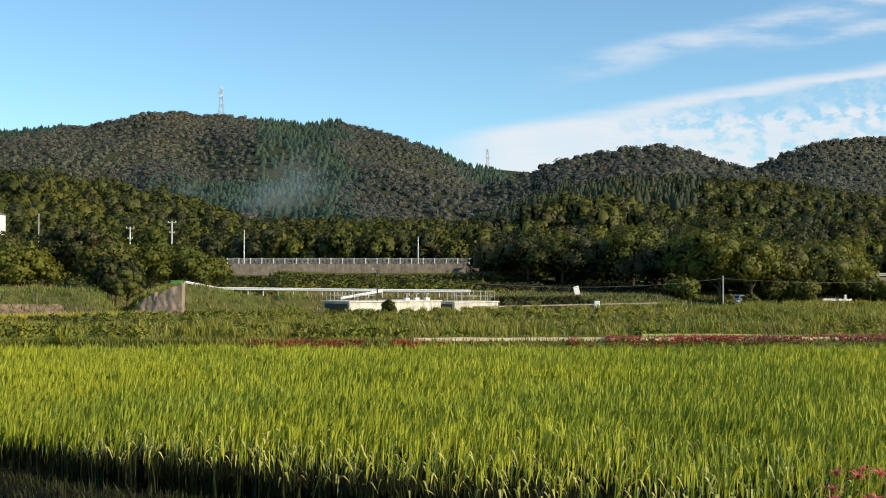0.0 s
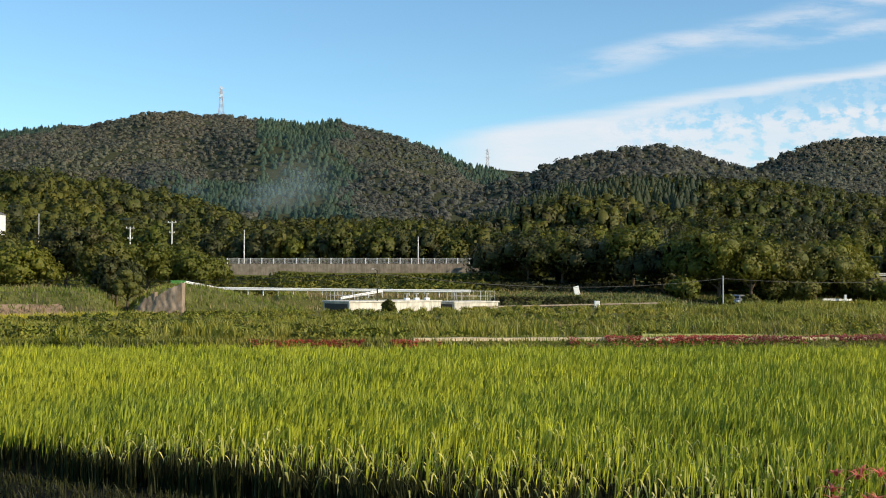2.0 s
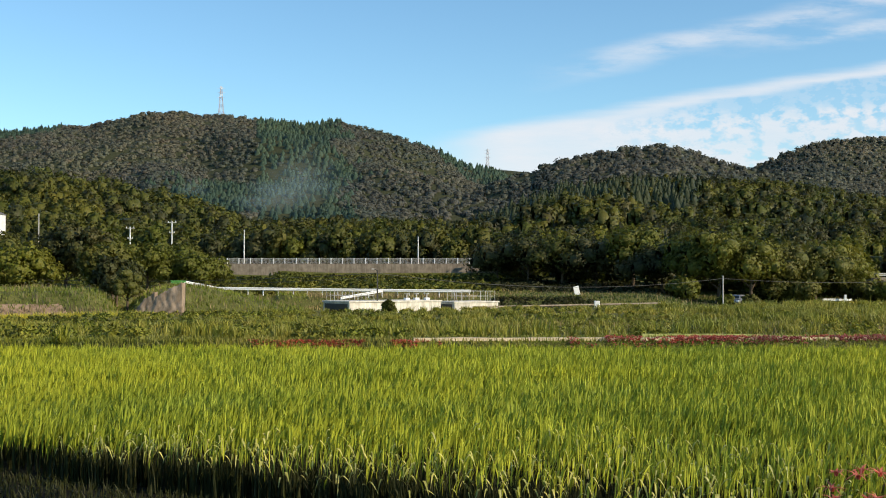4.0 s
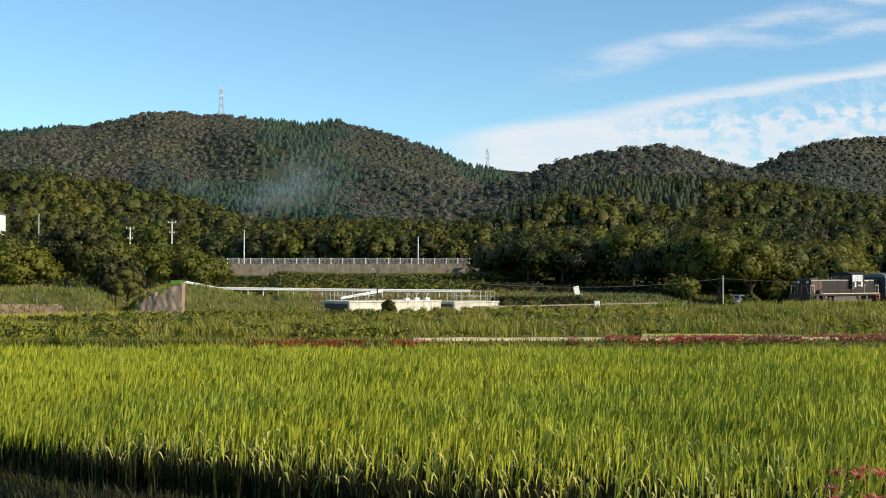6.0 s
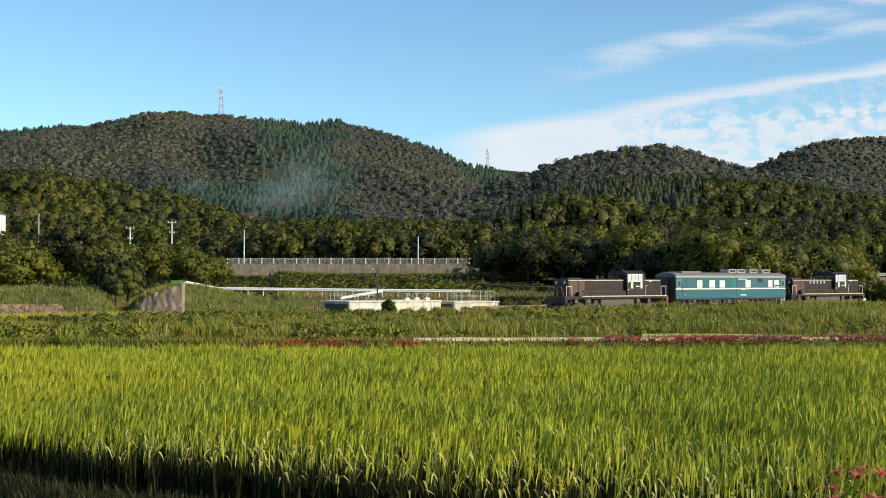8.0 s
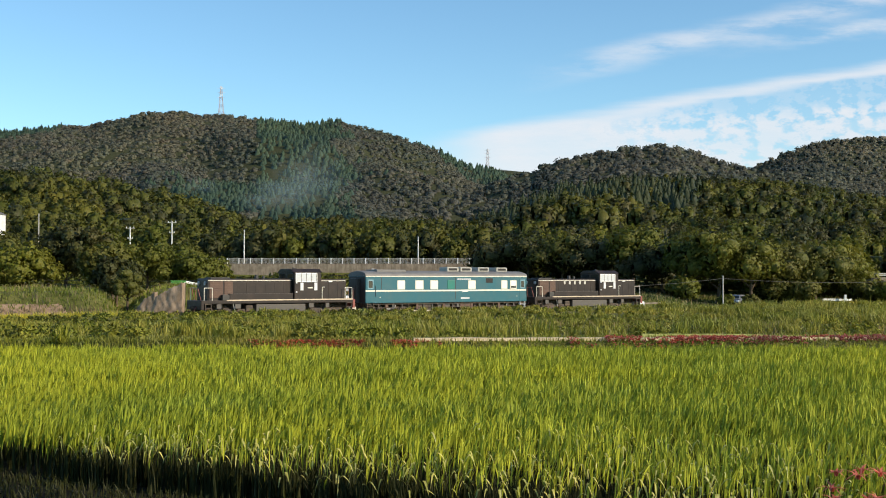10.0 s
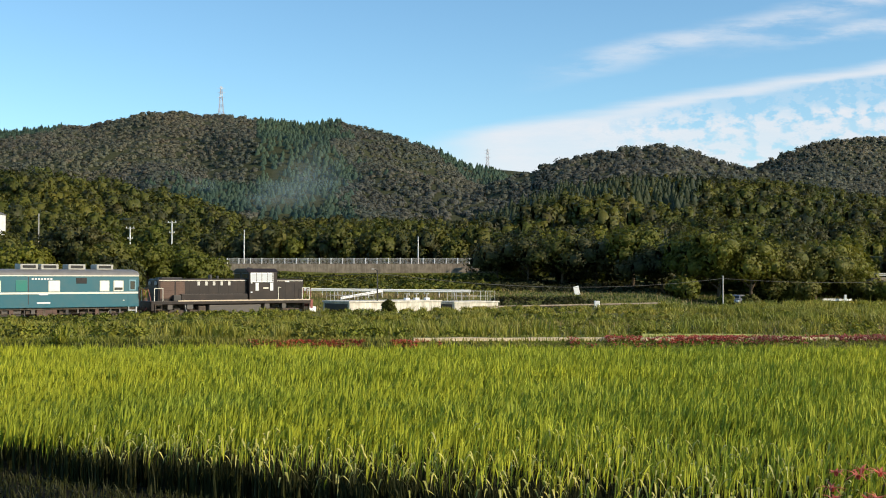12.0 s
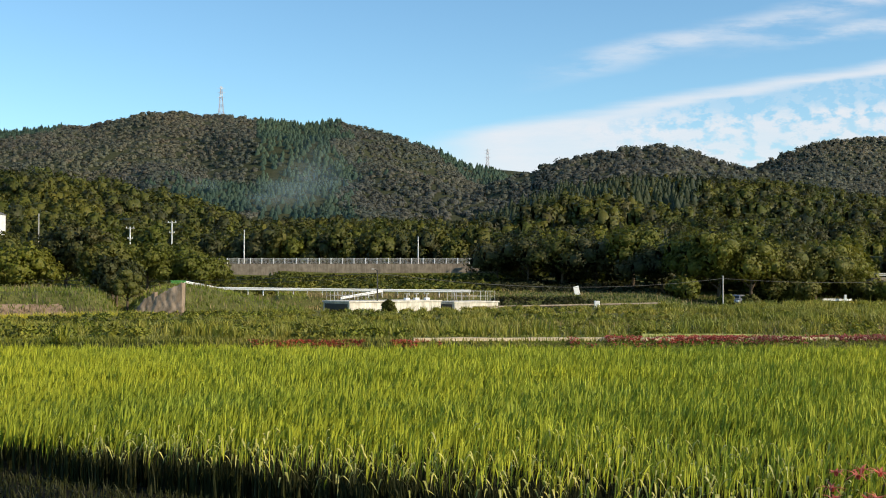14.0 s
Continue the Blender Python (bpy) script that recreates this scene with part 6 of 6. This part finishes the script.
            slab("underfloor_case", ob, (M_UNDER, M_TANK, M_DARK, M_RUSTY)[i % 4], a, a + w, s * 1.14 - 0.09, s * 1.14 + 0.09, rng.uniform(0.42, 0.68), 0.94, 0.02)
        part("brake_pipe", rod(bmesh.new(), (-7.6, s * 1.20, 0.66), (7.6, s * 1.20, 0.66), 0.025, seg=6), M_UNDER, ob)
        for x in (-5.85, 5.85):
            part("brake_hanger", tube(bmesh.new(), [(x - 0.5, s * 1.16, 0.92), (x - 0.35, s * 1.16, 0.55), (x + 0.35, s * 1.16, 0.55), (x + 0.5, s * 1.16, 0.92)], 0.03), M_GALV, ob)
    bogie(ob, (6.95, 4.75), 0.43, 1.6)
    bogie(ob, (-4.75, -6.95), 0.43, 1.6)
    return ob


front_loco = locomotive("dark brown diesel locomotive with a white-windowed cab", False)
blue_coach = coach()
rear_loco = locomotive("dark brown diesel locomotive at the rear of the train", True)


# ---- what moves ----
def motions():
    for ob, s, l in ((front_loco, 7.075, 8.6), (blue_coach, 14.15 + 8.97, 11.7), (rear_loco, 14.15 + 17.945 + 7.075, 8.6)):
        rows = []
        for i in range(57):
            t = i * 0.25
            u = train_at(t) - s
            x, y, th = line_many([u + l / 2, u - l / 2])
            rows.append((t, pose((x[0] + x[1]) / 2, (y[0] + y[1]) / 2, 0, 0, 0, math.degrees(math.atan2(y[0] - y[1], x[0] - x[1])))))
        walk(ob, rows)
    for ob, x, r in WHEELS:
        walk(ob, [(i / 30, pose(x, 0, r, 0, math.degrees(train_at(i / 30) / r), 0)) for i in range(421)])
    walk(clouds, [(0.0, pose(21, 4500, 3)), (14.0, pose(-21, 4500, 3))])
    for i, (ob, p) in enumerate(PUFFS):
        go = 5 + 2 * (i % 3)
        walk(ob, [(0.0, pose(p.x - go * 0.5, p.y, p.z - 1)), (14.0, pose(p.x + go * 0.5, p.y, p.z + 1 + 0.4 * (i % 3)))])


motions()
